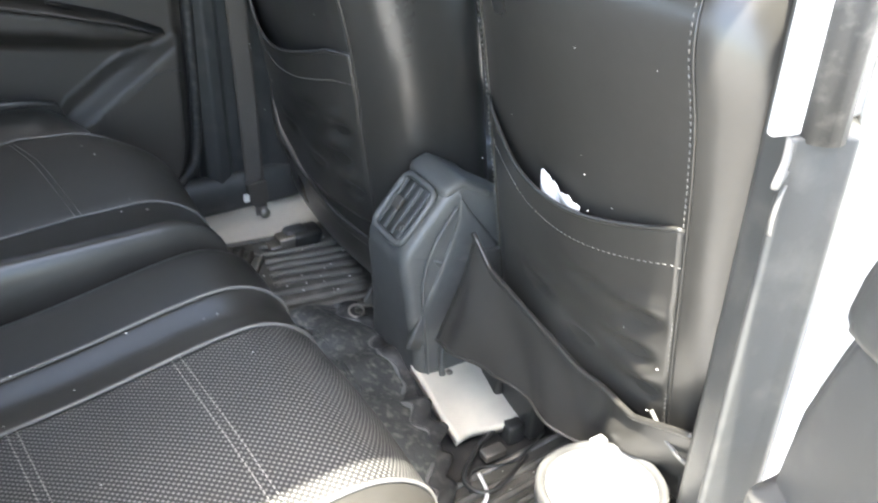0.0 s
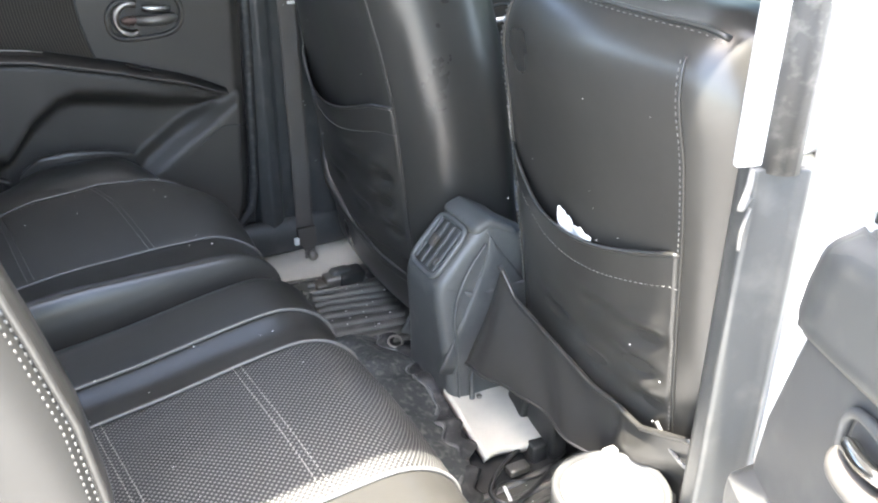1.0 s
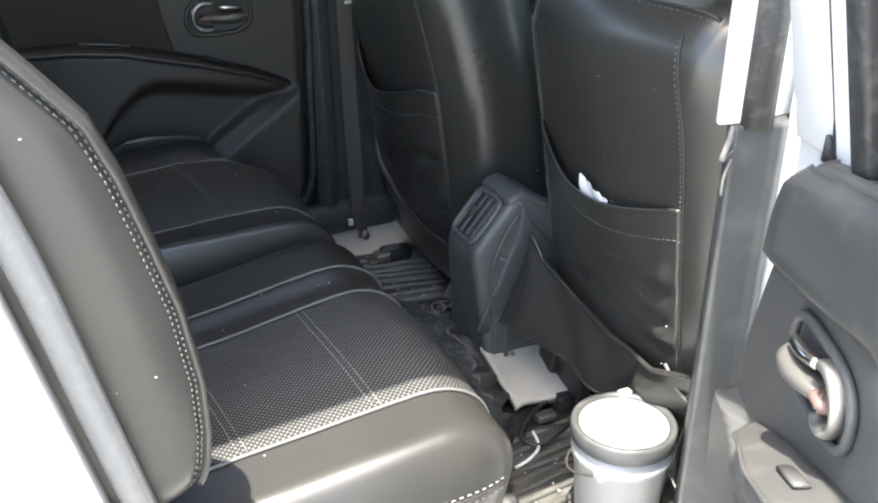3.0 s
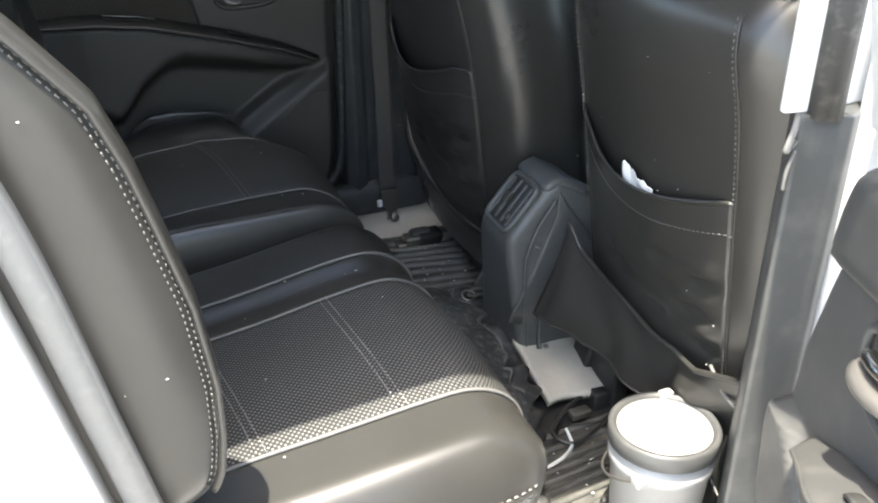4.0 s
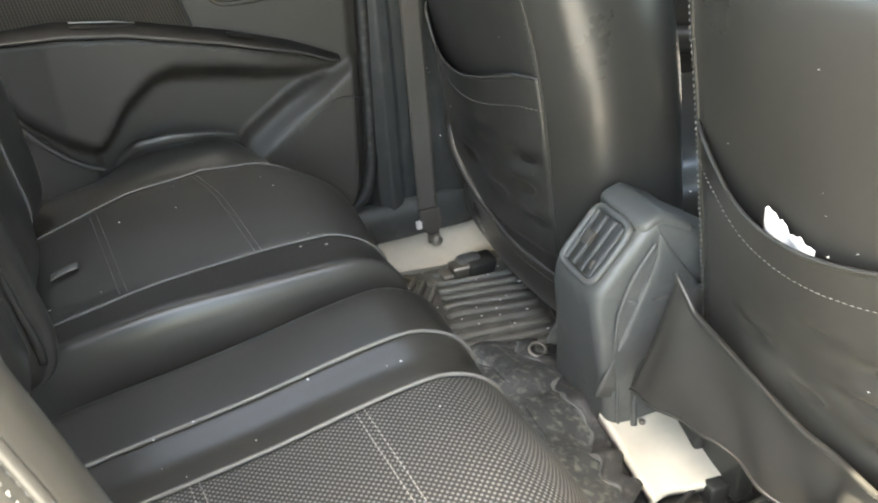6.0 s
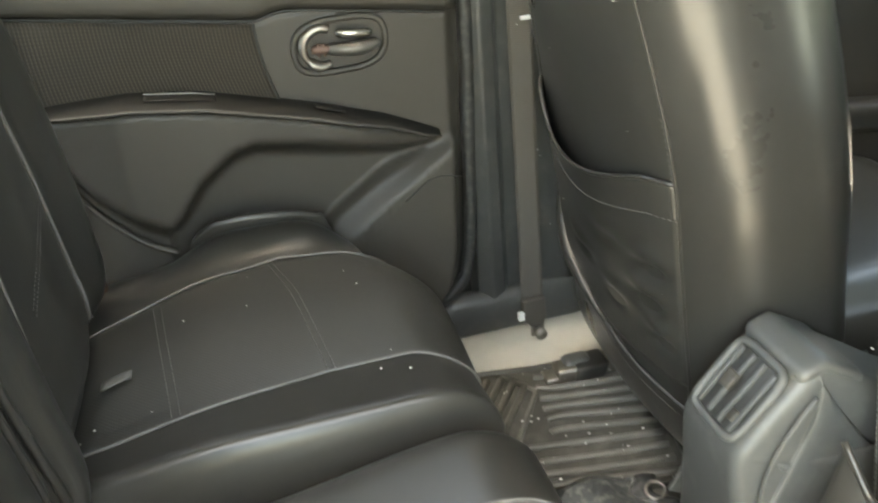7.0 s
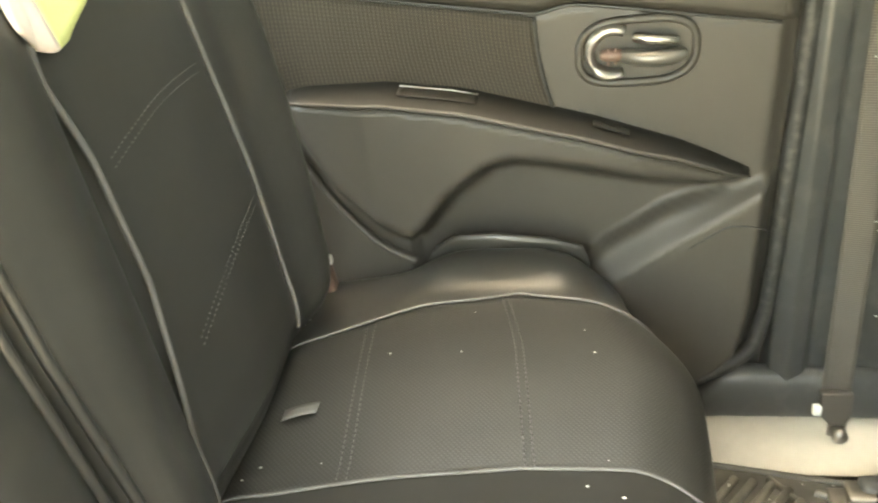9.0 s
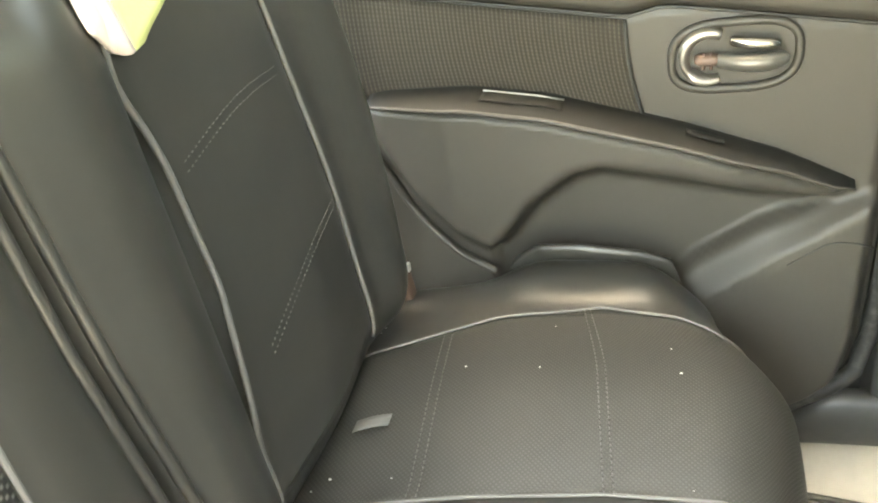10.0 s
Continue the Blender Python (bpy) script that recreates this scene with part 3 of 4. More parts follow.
    b = Block((0.135, 0.310, 0.405 + tall), (0.12, 0.115, 0.14), (x0 + 0.165, y0, 0.475 + z0), shape, (6, 30, 40), 9)
    piece("backrest", b.mesh(), LEATHER_SLACK, seat)

    def rear(y, z, lift=0.0):
        return b.at(-0.135, y, z, lift)
    # vertical seams
    inner = -0.205 if skirt else -0.235
    for y in (inner, 0.225):
        line = [rear(y, -0.31 + 0.69 * i / 50, 0.001) for i in range(51)]
        piece("piping", tube(line, 0.0022), LEATHER_SLACK, seat)
        piece("stitching", dashes([p + Vector((-0.001, 0.006, 0)) for p in line], 0.0010, 0.005, 0.002), PIPING, seat, "pale stitching")
    # rear pocket, slack at its mouth
    top = lambda y: 0.073 - 0.045 * math.cos(min(1.0, abs(y - 0.01) / 0.20) * math.pi / 2) + 0.02 * smoothstep(0.08, 0.21, y)

    def pocket(u, v):
        y = inner + 0.002 + (0.221 - inner) * u
        zb = -0.275
        z = zb + (top(y) - zb) * v
        s = math.sin(math.pi * min(1, max(0, u)))
        sag = 0.022 * s * v ** 2 + 0.006 * s * math.sin(9 * v + 5 * u) * (1 - v) + 0.004
        for du, dv, a in DENTS:
            sag -= a * math.exp(-((u - du) / 0.07) ** 2 - ((v - dv) / 0.035) ** 2) - 0.6 * a * math.exp(-((u - du) / 0.09) ** 2 - ((v - dv - 0.09) / 0.04) ** 2)
        return rear(y, z, 0.001 + sag * min(1.0, 14 * min(u, 1 - u)))
    piece("pocket", sheet(lambda u, v: pocket(u, 1 - v), 40, 40, 0.003), LEATHER_SLACK, seat, "slack pocket sewn across the seat's rear")
    mouth = [Vector(pocket(i / 40, 1.0)) for i in range(41)]
    piece("pocket_hem", tube(mouth, 0.0035), LEATHER_SLACK, seat)
    hem = [Vector(pocket(i / 40, 0.84)) + Vector((-0.001, 0, 0)) for i in range(41)]
    piece("stitching", dashes(hem, 0.0008, 0.005, 0.002), PIPING, seat, "pale stitching")
    # piped outer edge, top roll and lower lip
    if skirt:
        rim = [b.at(-0.09, 0.310, -0.34 + 0.72 * i / 50, 0.002) for i in range(51)]
        piece("piping", tube(rim, 0.004), LEATHER_SLACK, seat)
    crown = [b.at(-0.085, -0.25 + 0.5 * i / 40, 0.405 + tall, 0.001) for i in range(41)]
    piece("piping", tube(crown, 0.004), LEATHER_SLACK, seat)
    piece("stitching", dashes([p + Vector((-0.012, 0, -0.004)) for p in crown], 0.0008, 0.005, 0.004), PIPING, seat, "pale stitching")
    # seat cushion, base and rails
    sc = Block((0.27, 0.26, 0.09), (0.08, 0.08, 0.07), (x0 + 0.46, y0, 0.22 + z0), None, (10, 10, 4), 5)
    piece("cushion", sc.mesh(), LEATHER, seat)
    piece("seat_frame", box((x0 + 0.10, y0 - 0.22, 0.06), (x0 + 0.68, y0 + 0.22, 0.15), 0.02), PLASTIC_BLACK, seat)
    for s in (-0.20, 0.20):
        piece("rail", box((x0 + 0.02, y0 + s - 0.022, FLOOR + 0.003), (x0 + 0.70, y0 + s + 0.022, FLOOR + 0.035), 0.006), STEEL, seat, "dull steel slide rail")
        top = 0.13 if skirt else -0.022
        piece("rail_cover", prism([(x0 + (0.01 if skirt else 0.055), FLOOR), (x0 + 0.12, FLOOR), (x0 + 0.13, top), (x0 + 0.06, top)], "y", y0 + s - 0.03, y0 + s + 0.03, 0.008), PLASTIC_BLACK, seat, "black plastic rail cover")
    if skirt:
        piece("rail_bracket", prism([(-0.175, 0.11), (-0.225, -0.02), (-0.245, -0.045), (-0.33, -0.045), (-0.33, 0.13)], "x", 0.628, 0.662, 0.006), PLASTIC_BLACK, seat, "black plastic seat bracket")
        piece("rail_foot", box((0.594, -0.315, FLOOR + 0.004), (0.630, -0.250, -0.015), 0.006), PLASTIC_BLACK, seat, "black plastic seat bracket foot")
    # headrest
    hr = Block((0.05, 0.13, 0.085), (0.04, 0.05, 0.05), (x0 + 0.05, y0, (0.955 if skirt else 1.10) + z0), None, (4, 8, 6), 5)
    piece("headrest", hr.mesh(), CLOTH_WHITE if skirt else LEATHER, seat, "white cloth covered headrest" if skirt else "")
    for s in (-0.06, 0.06):
        piece("headrest_post", tube([(x0 + 0.06, y0 + s, 0.80 + z0), (x0 + 0.05, y0 + s, 0.90 + tall + z0)], 0.006), CHROME, seat, "chrome post")
    if skirt:
        def flap(u, v):
            topz = lerp_curve([(0, 0.335), (0.1, 0.29), (0.3, 0.265), (0.55, 0.235), (0.8, 0.230), (1, 0.27)], u)
            a = Vector((x0 - 0.005 + 0.030 * u, y0 + 0.215 - 0.49 * u, topz))
            bot = Vector((lerp_curve([(0, x0 - 0.068), (0.25, x0 - 0.05), (0.6, x0 + 0.02), (1, x0 + 0.06)], u),
                          lerp_curve([(0, y0 + 0.200), (0.5, y0 - 0.03), (1, y0 - 0.27)], u),
                          lerp_curve([(0, 0.148), (0.3, 0.135), (0.7, 0.085), (1, 0.10)], u)))
            p = a.lerp(bot, v)
            fold = 0.012 * math.sin(11 * u + 2 * v) * v + 0.010 * math.sin(23 * u - 4 * v) * v * (1 - 0.5 * v) + 0.02 * math.exp(-((u - 0.1) / 0.06) ** 2) * v
            fold += 0.030 * math.exp(-((u - 0.82) / 0.10) ** 2 - ((v - 0.45) / 0.3) ** 2) - 0.012 * math.exp(-((u - 0.66) / 0.05) ** 2 - ((v - 0.3) / 0.25) ** 2)
            return p + Vector((-fold, 0.3 * fold, 0))
        piece("loose_skirt", sheet(lambda u, v: flap(u, 1 - v), 60, 24, 0.003), LEATHER_SLACK, seat, "loose creased leatherette skirt hanging from the cover")
        piece("skirt_hem", tube([Vector(flap(i / 50, 1.0)) for i in range(51)], 0.003), LEATHER_SLACK, seat)
        piece("seam_lip", tube([Vector(flap(i / 50, 0.0)) + Vector((-0.004, 0, 0)) for i in range(51)], 0.005), LEATHER_SLACK, seat)
    else:
        knots = ((0.285, -0.10), (0.275, -0.16), (0.25, -0.205), (0.18, -0.245), (0.05, -0.285), (-0.10, -0.315), (-0.24, -0.325))
        roll = spline([rear(a, z, 0.004) for a, z in knots], 8)
        piece("lower_roll", tube(roll, [0.005 + 0.012 * math.sin(math.pi * min(1, 1.5 * i / len(roll))) ** 0.7 if i < len(roll) * 0.66 else 0.005 for i in range(len(roll))], 10), LEATHER_SLACK, seat)
        piece("stitching", dashes([p + Vector((-0.006, -0.004, -0.012)) for p in roll], 0.0007, 0.004, 0.003), PIPING, seat, "pale stitching")
    return seat, b


near_seat, near_block = front_seat("black leatherette front seat with loose torn skirt and rear pocket", (0.585, -0.41, 0.0), True, 0.0)
far_seat, far_block = front_seat("black leatherette covered front seat with a rear pocket", (0.475, 0.32, 0.015), False, 0.10)

paper = thing("paper", "crumpled white paper sticking out of the seat pocket", "paper", (0.56, -0.36, 0.45))
piece("paper_sheet", sheet(lambda u, v: near_block.at(-0.135, 0.040 - 0.080 * u, 0.010 + (0.046 - 0.020 * u + 0.003 * math.sin(19 * u) + 0.002 * math.sin(43 * u)) * v, 0.014 + 0.003 * math.sin(8 * u + 3 * v)), 24, 10, 0.001),
      PAPER, paper)

# ---------- console ----------
CX, CY = 0.50, -0.055
console = thing("centre_console", "dark grey plastic console end with rear air vent", "console", (0.60, CY, FLOOR))


def console_side(s, v):
    """Outline of the console in x, z (v walks from the floor up the rear and along the top)."""
    pts = spline([(0.505, 0, -0.03), (0.497, 0, 0.08), (0.488, 0, 0.18), (0.482, 0, 0.262), (0.505, 0, 0.300), (0.545, 0, 0.345), (0.575, 0, 0.374), (0.598, 0, 0.384), (0.64, 0, 0.366), (0.72, 0, 0.315), (0.80, 0, 0.265), (0.95, 0, 0.20)], 5)
    k = v * (len(pts) - 1)
    i = min(int(k), len(pts) - 2)
    return pts[i].lerp(pts[i + 1], k - i)


def console_skin(u, v):
    p = console_side(0, v)
    half = lerp_curve([(-0.03, 0.105), (0.10, 0.085), (0.26, 0.070), (0.40, 0.068)], p.z)
    a = (u - 0.5) * 2
    # across: flat middle, rounded shoulders, then down the sides
    if abs(a) < 0.5:
        w, drop = a / 0.5 * (half - 0.018), 0.0
    elif abs(a) < 0.7:
        t = (abs(a) - 0.5) / 0.2 * math.pi / 2
        w, drop = math.copysign(half - 0.018 + 0.018 * math.sin(t), a), 0.018 * (1 - math.cos(t))
    else:
        w, drop = math.copysign(half + 0.015 * (abs(a) - 0.7) / 0.3, a), 0.018 + (abs(a) - 0.7) / 0.3 * 0.30
    t0, t1 = console_side(0, max(0, v - 0.02)), console_side(0, min(1, v + 0.02))
    d = (t1 - t0).normalized()
    nrm = Vector((d.z, 0, -d.x))   # inwards
    q = p + nrm * drop
    return (q.x, CY + w, max(FLOOR, q.z) if abs(a) > 0.7 else q.z)


piece("console_body", sheet(lambda u, v: console_skin(1 - u, v), 50, 60, 0.004), PLASTIC_CONSOLE, console)
slope_o, slope_d = Vector((0.487, 0, 0.272)), Vector((0.088, 0, 0.100)).normalized()
slope_n = Vector((-slope_d.z, 0, slope_d.x))


def on_slope(s, y, h):
    return slope_o + slope_d * s + slope_n * h + Vector((0, CY + y, 0))


def slope_box(s0, s1, y0, y1, h0, h1, bevel=0.002):
    bm = box((s0, y0, h0), (s1, y1, h1), bevel)
    for v in bm.verts:
        v.co = on_slope(*v.co)
    return bm


vent = piece("air_vent", slope_box(0.012, 0.118, -0.047, 0.047, 0.004, 0.010, 0.003), PLASTIC_BLACK, console, "black rear air vent")
ring = [on_slope(0.065 + 0.056 * math.copysign(abs(math.cos(t)) ** 0.35, math.cos(t)), 0.050 * math.copysign(abs(math.sin(t)) ** 0.35, math.sin(t)), 0.010) for t in [2 * math.pi * i / 48 for i in range(48)]]
piece("vent_frame", tube(ring, 0.0065, 10, closed=True), PLASTIC_CONSOLE, vent)
for y in (-0.036, -0.012, 0.012, 0.036):
    piece("slat", slope_box(0.018, 0.112, y - 0.0035, y + 0.0035, 0.009, 0.015, 0.0015), PLASTIC_CONSOLE, vent)
piece("slider", slope_box(0.055, 0.080, 0.004, 0.024, 0.012, 0.021, 0.002), PLASTIC, vent, "grey vent slider")
piece("slider", slope_box(0.030, 0.046, -0.034, -0.022, 0.012, 0.019, 0.002), PLASTIC, vent, "grey vent slider")
cap = [on_slope(0.128, y, 0.006) for y in (-0.055, -0.02, 0.02, 0.055)]
piece("cap_joint", tube(cap, 0.0025), PLASTIC_BLACK, console)
arch = spline([(0.545, CY - 0.106, 0.02), (0.548, CY - 0.097, 0.07), (0.560, CY - 0.092, 0.125), (0.60, CY - 0.089, 0.150), (0.70, CY - 0.090, 0.155)], 6)
piece("side_moulding", tube(arch, 0.006), PLASTIC_CONSOLE, console)
piece("console_cap", Block((0.050, 0.066, 0.012), (0.014, 0.018, 0.010), (0.614, CY, 0.382), lambda x, y, z: (x, y, z - 0.35 * max(0, -x - 0.015) - 0.58 * max(0, x + 0.012)), (6, 8, 2), 4).mesh(), PLASTIC_CONSOLE, console)
for s in (-1, 1):
    piece("side_line", tube(spline([(0.520, CY + s * 0.098, 0.0), (0.517, CY + s * 0.090, 0.12), (0.515, CY + s * 0.084, 0.22), (0.540, CY + s * 0.080, 0.29), (0.585, CY + s * 0.076, 0.350)], 6), 0.003), PLASTIC_CONSOLE, console)
piece("screw", lathe([(0.006, 0), (0.006, 0.004), (0.004, 0.006)], (0.56, CY - 0.108, 0.020), 12), STEEL, console, "small steel screw")


# ---------- rear doors ----------
ZTRIM = [(-0.02, 0.677), (0.0, 0.680), (0.27, 0.720), (0.30, 0.722), (0.345, 0.711), (0.805, 0.780)]
ZTOP = [(0.030, 0.447), (0.09, 0.477), (0.14, 0.500), (0.27, 0.544), (0.36, 0.569), (0.454, 0.595), (0.575, 0.611), (0.70, 0.609), (0.735, 0.602)]
ZLOW = [(0.030, 0.447), (0.06, 0.425), (0.10, 0.417), (0.20, 0.430), (0.30, 0.450), (0.385, 0.465), (0.425, 0.455), (0.485, 0.410), (0.53, 0.352), (0.549, 0.335), (0.605, 0.367), (0.667, 0.427), (0.71, 0.503), (0.735, 0.53)]
BULGE = [(0.025, 0.010), (0.07, 0.045), (0.20, 0.078), (0.45, 0.092), (0.60, 0.088), (0.70, 0.060), (0.74, 0.030)]
ZA = [(0.0, 0.465), (0.03, 0.447), (0.16, 0.385), (0.25, 0.325), (0.285, 0.285), (0.45, 0.15)]
ZB = [(-0.02, 0.44), (0.0, 0.432), (0.03, 0.415), (0.08, 0.375), (0.228, 0.268), (0.33, 0.18), (0.45, 0.05)]


def door_depth(s, z):
    """How far the door lining stands into the cabin at s behind its front edge and height z."""
    d = 0.008
    zt, zl, za, zb = (lerp_curve(k, s) for k in (ZTOP, ZLOW, ZA, ZB))
    ztr = lerp_curve(ZTRIM, s)
    low = 0.036
    if z < zt:
        if s > 0.56:
            d = 0.016
        else:
            d += (-0.024 - d) * smoothstep(za - 0.012, za + 0.006, z) * smoothstep(0.03, 0.08, s)
            if z < za:
                d = low + (d - low) * smoothstep(zb, za - 0.006, z)
    if z < zb and s < 0.56:
        d = low - 0.004 * math.exp(-((z - zb) / 0.003) ** 2)
    d += (lerp_curve(BULGE, s) - d) * smoothstep(zl - 0.006, zl + min(0.065, 0.02 + 0.45 * max(0.0, zt - zl)), z) * smoothstep(zt + 0.004, zt - 0.006, z) if 0.025 < s < 0.745 else 0
    d += 0.020 * smoothstep(ztr - 0.004, ztr + 0.012, z)
    d -= 0.010 * math.exp(-((z - ztr) / 0.004) ** 2)
    return d


def door_lining(to, front, top):
    def f(u, v):
        z = top * v
        s0 = front(z)
        s = s0 + (0.90 - s0) * u ** 1.15
        edge = smoothstep(0.0, 0.03, s - s0)
        r = 0.03 * smoothstep(top - 0.035, top, z) ** 2
        return to(s, door_depth(s, z) * edge - 0.012 * (1 - edge) - r, z)
    return f


def rear_door(name, label, to, front, mats, flip, at, top, hz, hs, cloth_s, upper_mat):
    door = thing(name, label, "car door", at, kind="")
    lining, cloth, base = mats
    f = door_lining(to, front, top)
    g = f if flip else (lambda u, v: f(1 - u, v))
    lin = piece("lining", sheet(g, 150, 120, 0.006), lining, door)
    # cloth insert above the armrest
    def insert(u, v):
        z1 = lambda s: lerp_curve(ZTRIM, s) - 0.006
        z0 = lambda s: lerp_curve(ZTOP, s) + 0.002
        s_front = cloth_s - 0.025 * (1 - v) ** 2
        s = s_front + (0.82 - s_front) * u
        z = z0(s) + (z1(s) - z0(s)) * v
        return to(s, 0.013 + 0.004 * math.sin(math.pi * v), z)
    h = insert if flip else (lambda u, v: insert(1 - u, v))
    piece("cloth_insert", sheet(h, 40, 14, 0.004, uv=lambda u, v: (u * 0.46, v * 0.14)), cloth, door, "ribbed brown cloth insert")
    rim = [Vector(insert(0.0, v / 12)) for v in range(13)]
    piece("insert_joint", tube(rim, 0.0025), PLASTIC_BLACK, door)
    joint = [Vector(to(s, 0.012, lerp_curve(ZTRIM, s) - 0.001)) for s in [0.01 + 0.8 * i / 60 for i in range(61)]]
    piece("belt_joint", tube(joint, 0.0026), PLASTIC_BLACK, door, "dark joint below the upper lining")
    # armrest cap: top face in the base material with a thin pale edge
    def capf(u, v):
        s = 0.036 + 0.690 * u
        out = lerp_curve(BULGE, s) + 0.003
        t = v * math.pi / 2
        return to(s, 0.006 + (out - 0.006) * (1 - (1 - v) ** 1.6), lerp_curve(ZTOP, s) + 0.010 * math.cos(t) + 0.001)
    c = capf if not flip else (lambda u, v: capf(1 - u, v))
    piece("armrest_cap", sheet(c, 60, 10, 0.006), base, door, "moulded armrest top")
    piece("armrest_edge", tube([Vector(capf(i / 60, 1.0)) for i in range(61)], [0.0022 + 0.0012 * math.sin(math.pi * i / 60) for i in range(61)]), lining, door)
    # pull cup and window switch
    cup = [Vector(to(s, lerp_curve(BULGE, s) * 0.55, lerp_curve(ZTOP, s) + 0.0105)) for s in (0.432, 0.47, 0.51, 0.548)]
    piece("pull_cup", tube(spline(cup, 4), 0.017, 10, flat=0.12, up=(0, 0, 1)), ARM_BLACK, door, "dark recessed pull cup")
    piece("pull_cup_edge", tube([Vector(to(s, lerp_curve(BULGE, s) * 0.55 - 0.016, lerp_curve(ZTOP, s) + 0.0135)) for s in (0.432, 0.47, 0.51, 0.548)], 0.0014), SATIN, door, "bright edge of the pull cup")
    sw = [Vector(to(s, lerp_curve(BULGE, s) * 0.55, lerp_curve(ZTOP, s) + 0.013)) for s in (0.215, 0.24, 0.265)]
    piece("window_switch", tube(sw, 0.010, 8, flat=0.3, up=(0, 0, 1)), base, door, "window switch on the armrest")
    edge = spline([to(s, lerp_curve(BULGE, s) * 0.35 + 0.012, lerp_curve(ZLOW, s) - 0.012) for s in (0.742, 0.71, 0.68, 0.64, 0.60, 0.552)], 5)
    piece("pocket_edge", tube(edge, 0.010, 10, flat=0.6), lining, door)
    if name == "rear_door" and not flip:
        line = [Vector(to(s, door_depth(s, z) + 0.001, z)) for s, z in ((0.004, 0.366), (0.03, 0.373), (0.062, 0.373), (0.085, 0.360), (0.12, 0.335))]
        piece("panel_joint", tube(spline(line, 5), 0.0015), PLASTIC_BLACK, door)

    def upper(u, v):
        s = 0.035 + 0.80 * u
        z0 = lerp_curve(ZTRIM, s) + 0.006
        z = z0 + (top - 0.012 - z0) * v
        s0 = front(z) + 0.008
        s = s0 + (0.86 - s0) * u
        z0 = lerp_curve(ZTRIM, s) + 0.006
        z = z0 + (top - 0.008 - z0) * v
        roll = 0.022 * smoothstep(0.7, 1.0, v) ** 2 + 0.006 * (1 - min(1, 10 * v)) + 0.012 * (1 - min(1, 18 * u)) ** 2
        return to(s, 0.032 - roll, z)
    up = upper if flip else (lambda u, v: upper(1 - u, v))
    piece("upper_lining", sheet(up, 60, 14, 0.01), upper_mat, door)
    # release handle in its oval bowl
    oval = []
    for i in range(48):
        t = 2 * math.pi * i / 48
        cx, cz = math.cos(t), math.sin(t)
        oval.append(to(hs + 0.082 * math.copysign(abs(cx) ** 0.6, cx), 0.014, hz + 0.046 * math.copysign(abs(cz) ** 0.75, cz) - 0.10 * 0.082 * cx * -1 * -0.6))
    handle = piece("handle_bowl", tube([Vector(p) for p in oval], 0.006, 8, closed=True), lining, door)
    bowl = bmesh.new()
    mid = [bowl.verts.new(p) for p in oval]
    inner = [bowl.verts.new(Vector(p).lerp(Vector(to(hs, -0.012, hz)), 0.25) + (Vector(to(hs, -0.004, hz)) - Vector(to(hs, 0.012, hz)))) for p in oval]
    cen = bowl.verts.new(to(hs, -0.008, hz))
    for i in range(48):
        j = (i + 1) % 48
        bowl.faces.new((mid[i], mid[j], inner[j], inner[i]))
        bowl.faces.new((inner[i], inner[j], cen))
    piece("bowl_floor", bowl, PLASTIC_BLACK, handle, "dark hollow behind the handle")
    ringp = [Vector(to(hs + 0.034 + 0.032 * math.cos(t), 0.018, hz + 0.001 + 0.033 * math.sin(t))) for t in [math.radians(118 - 236 * i / 28) for i in range(29)]]
    piece("handle_ring", tube(ringp, [0.009 + 0.0055 * math.sin(math.pi * min(1.0, 0.25 + 0.75 * i / 20) if i < 20 else math.pi * (28 - i) / 16) for i in range(29)], 12, flat=0.6), SATIN, handle, "satin chrome handle ring")
    lock = piece("lock_lever", tube([Vector(to(s, 0.018, hz - 0.003)) for s in (hs + 0.052, hs + 0.046, hs + 0.026, hs + 0.020)], [0.010, 0.018, 0.018, 0.014], 12, flat=0.5), BUCKLE, handle, "brown lock lever")
    for k in (0.030, 0.040):
        piece("lock_rib", tube([Vector(to(hs + k, 0.0275, hz - 0.014)), Vector(to(hs + k, 0.0285, hz - 0.002)), Vector(to(hs + k, 0.0275, hz + 0.010))], 0.0022, 6), BUCKLE, lock)
    piece("handle_lever", tube(spline([to(hs + 0.020, 0.016, hz - 0.005), to(hs - 0.01, 0.025, hz - 0.007), to(hs - 0.042, 0.025, hz - 0.007), to(hs - 0.060, 0.014, hz - 0.006)], 6), [0.017 + 0.004 * math.sin(math.pi * i / 18) for i in range(19)], 12, flat=0.6), SATIN_DARK, handle, "grey satin pull lever")
    piece("handle_top", tube(spline([to(hs + 0.006, 0.018, hz + 0.022), to(hs - 0.02, 0.026, hz + 0.020), to(hs - 0.056, 0.022, hz + 0.016)], 6), [0.006, 0.009, 0.010, 0.010, 0.010, 0.010, 0.010, 0.010, 0.010, 0.010, 0.010, 0.009, 0.007], 10, flat=0.8), CHROME, handle, "bright chrome handle bar")
    return door


def far_map(s, d, z):
    return (0.372 - s, 0.70 - d, z)


FRONT = [(0.0, 0.20), (0.04, 0.13), (0.059, 0.096), (0.09, 0.045), (0.123, 0.015), (0.2, 0.0), (0.3, -0.005), (0.6, -0.017), (0.9, -0.02)]
far_door = rear_door("rear_door", "closed rear door with dark grey lining, cloth insert and chrome handle", far_map,
                     lambda z: lerp_curve(FRONT, z), (PLASTIC, DOOR_CLOTH, ARM_BLACK), False, (-0.05, 0.72, 0.0), 0.89, 0.650, 0.204, 0.347, PLASTIC)
piece("door_shell", box((-0.55, 0.742, -0.05), (0.35, 0.79, 0.86), 0.01), WHITE_PAINT, far_door, "white painted door shell")
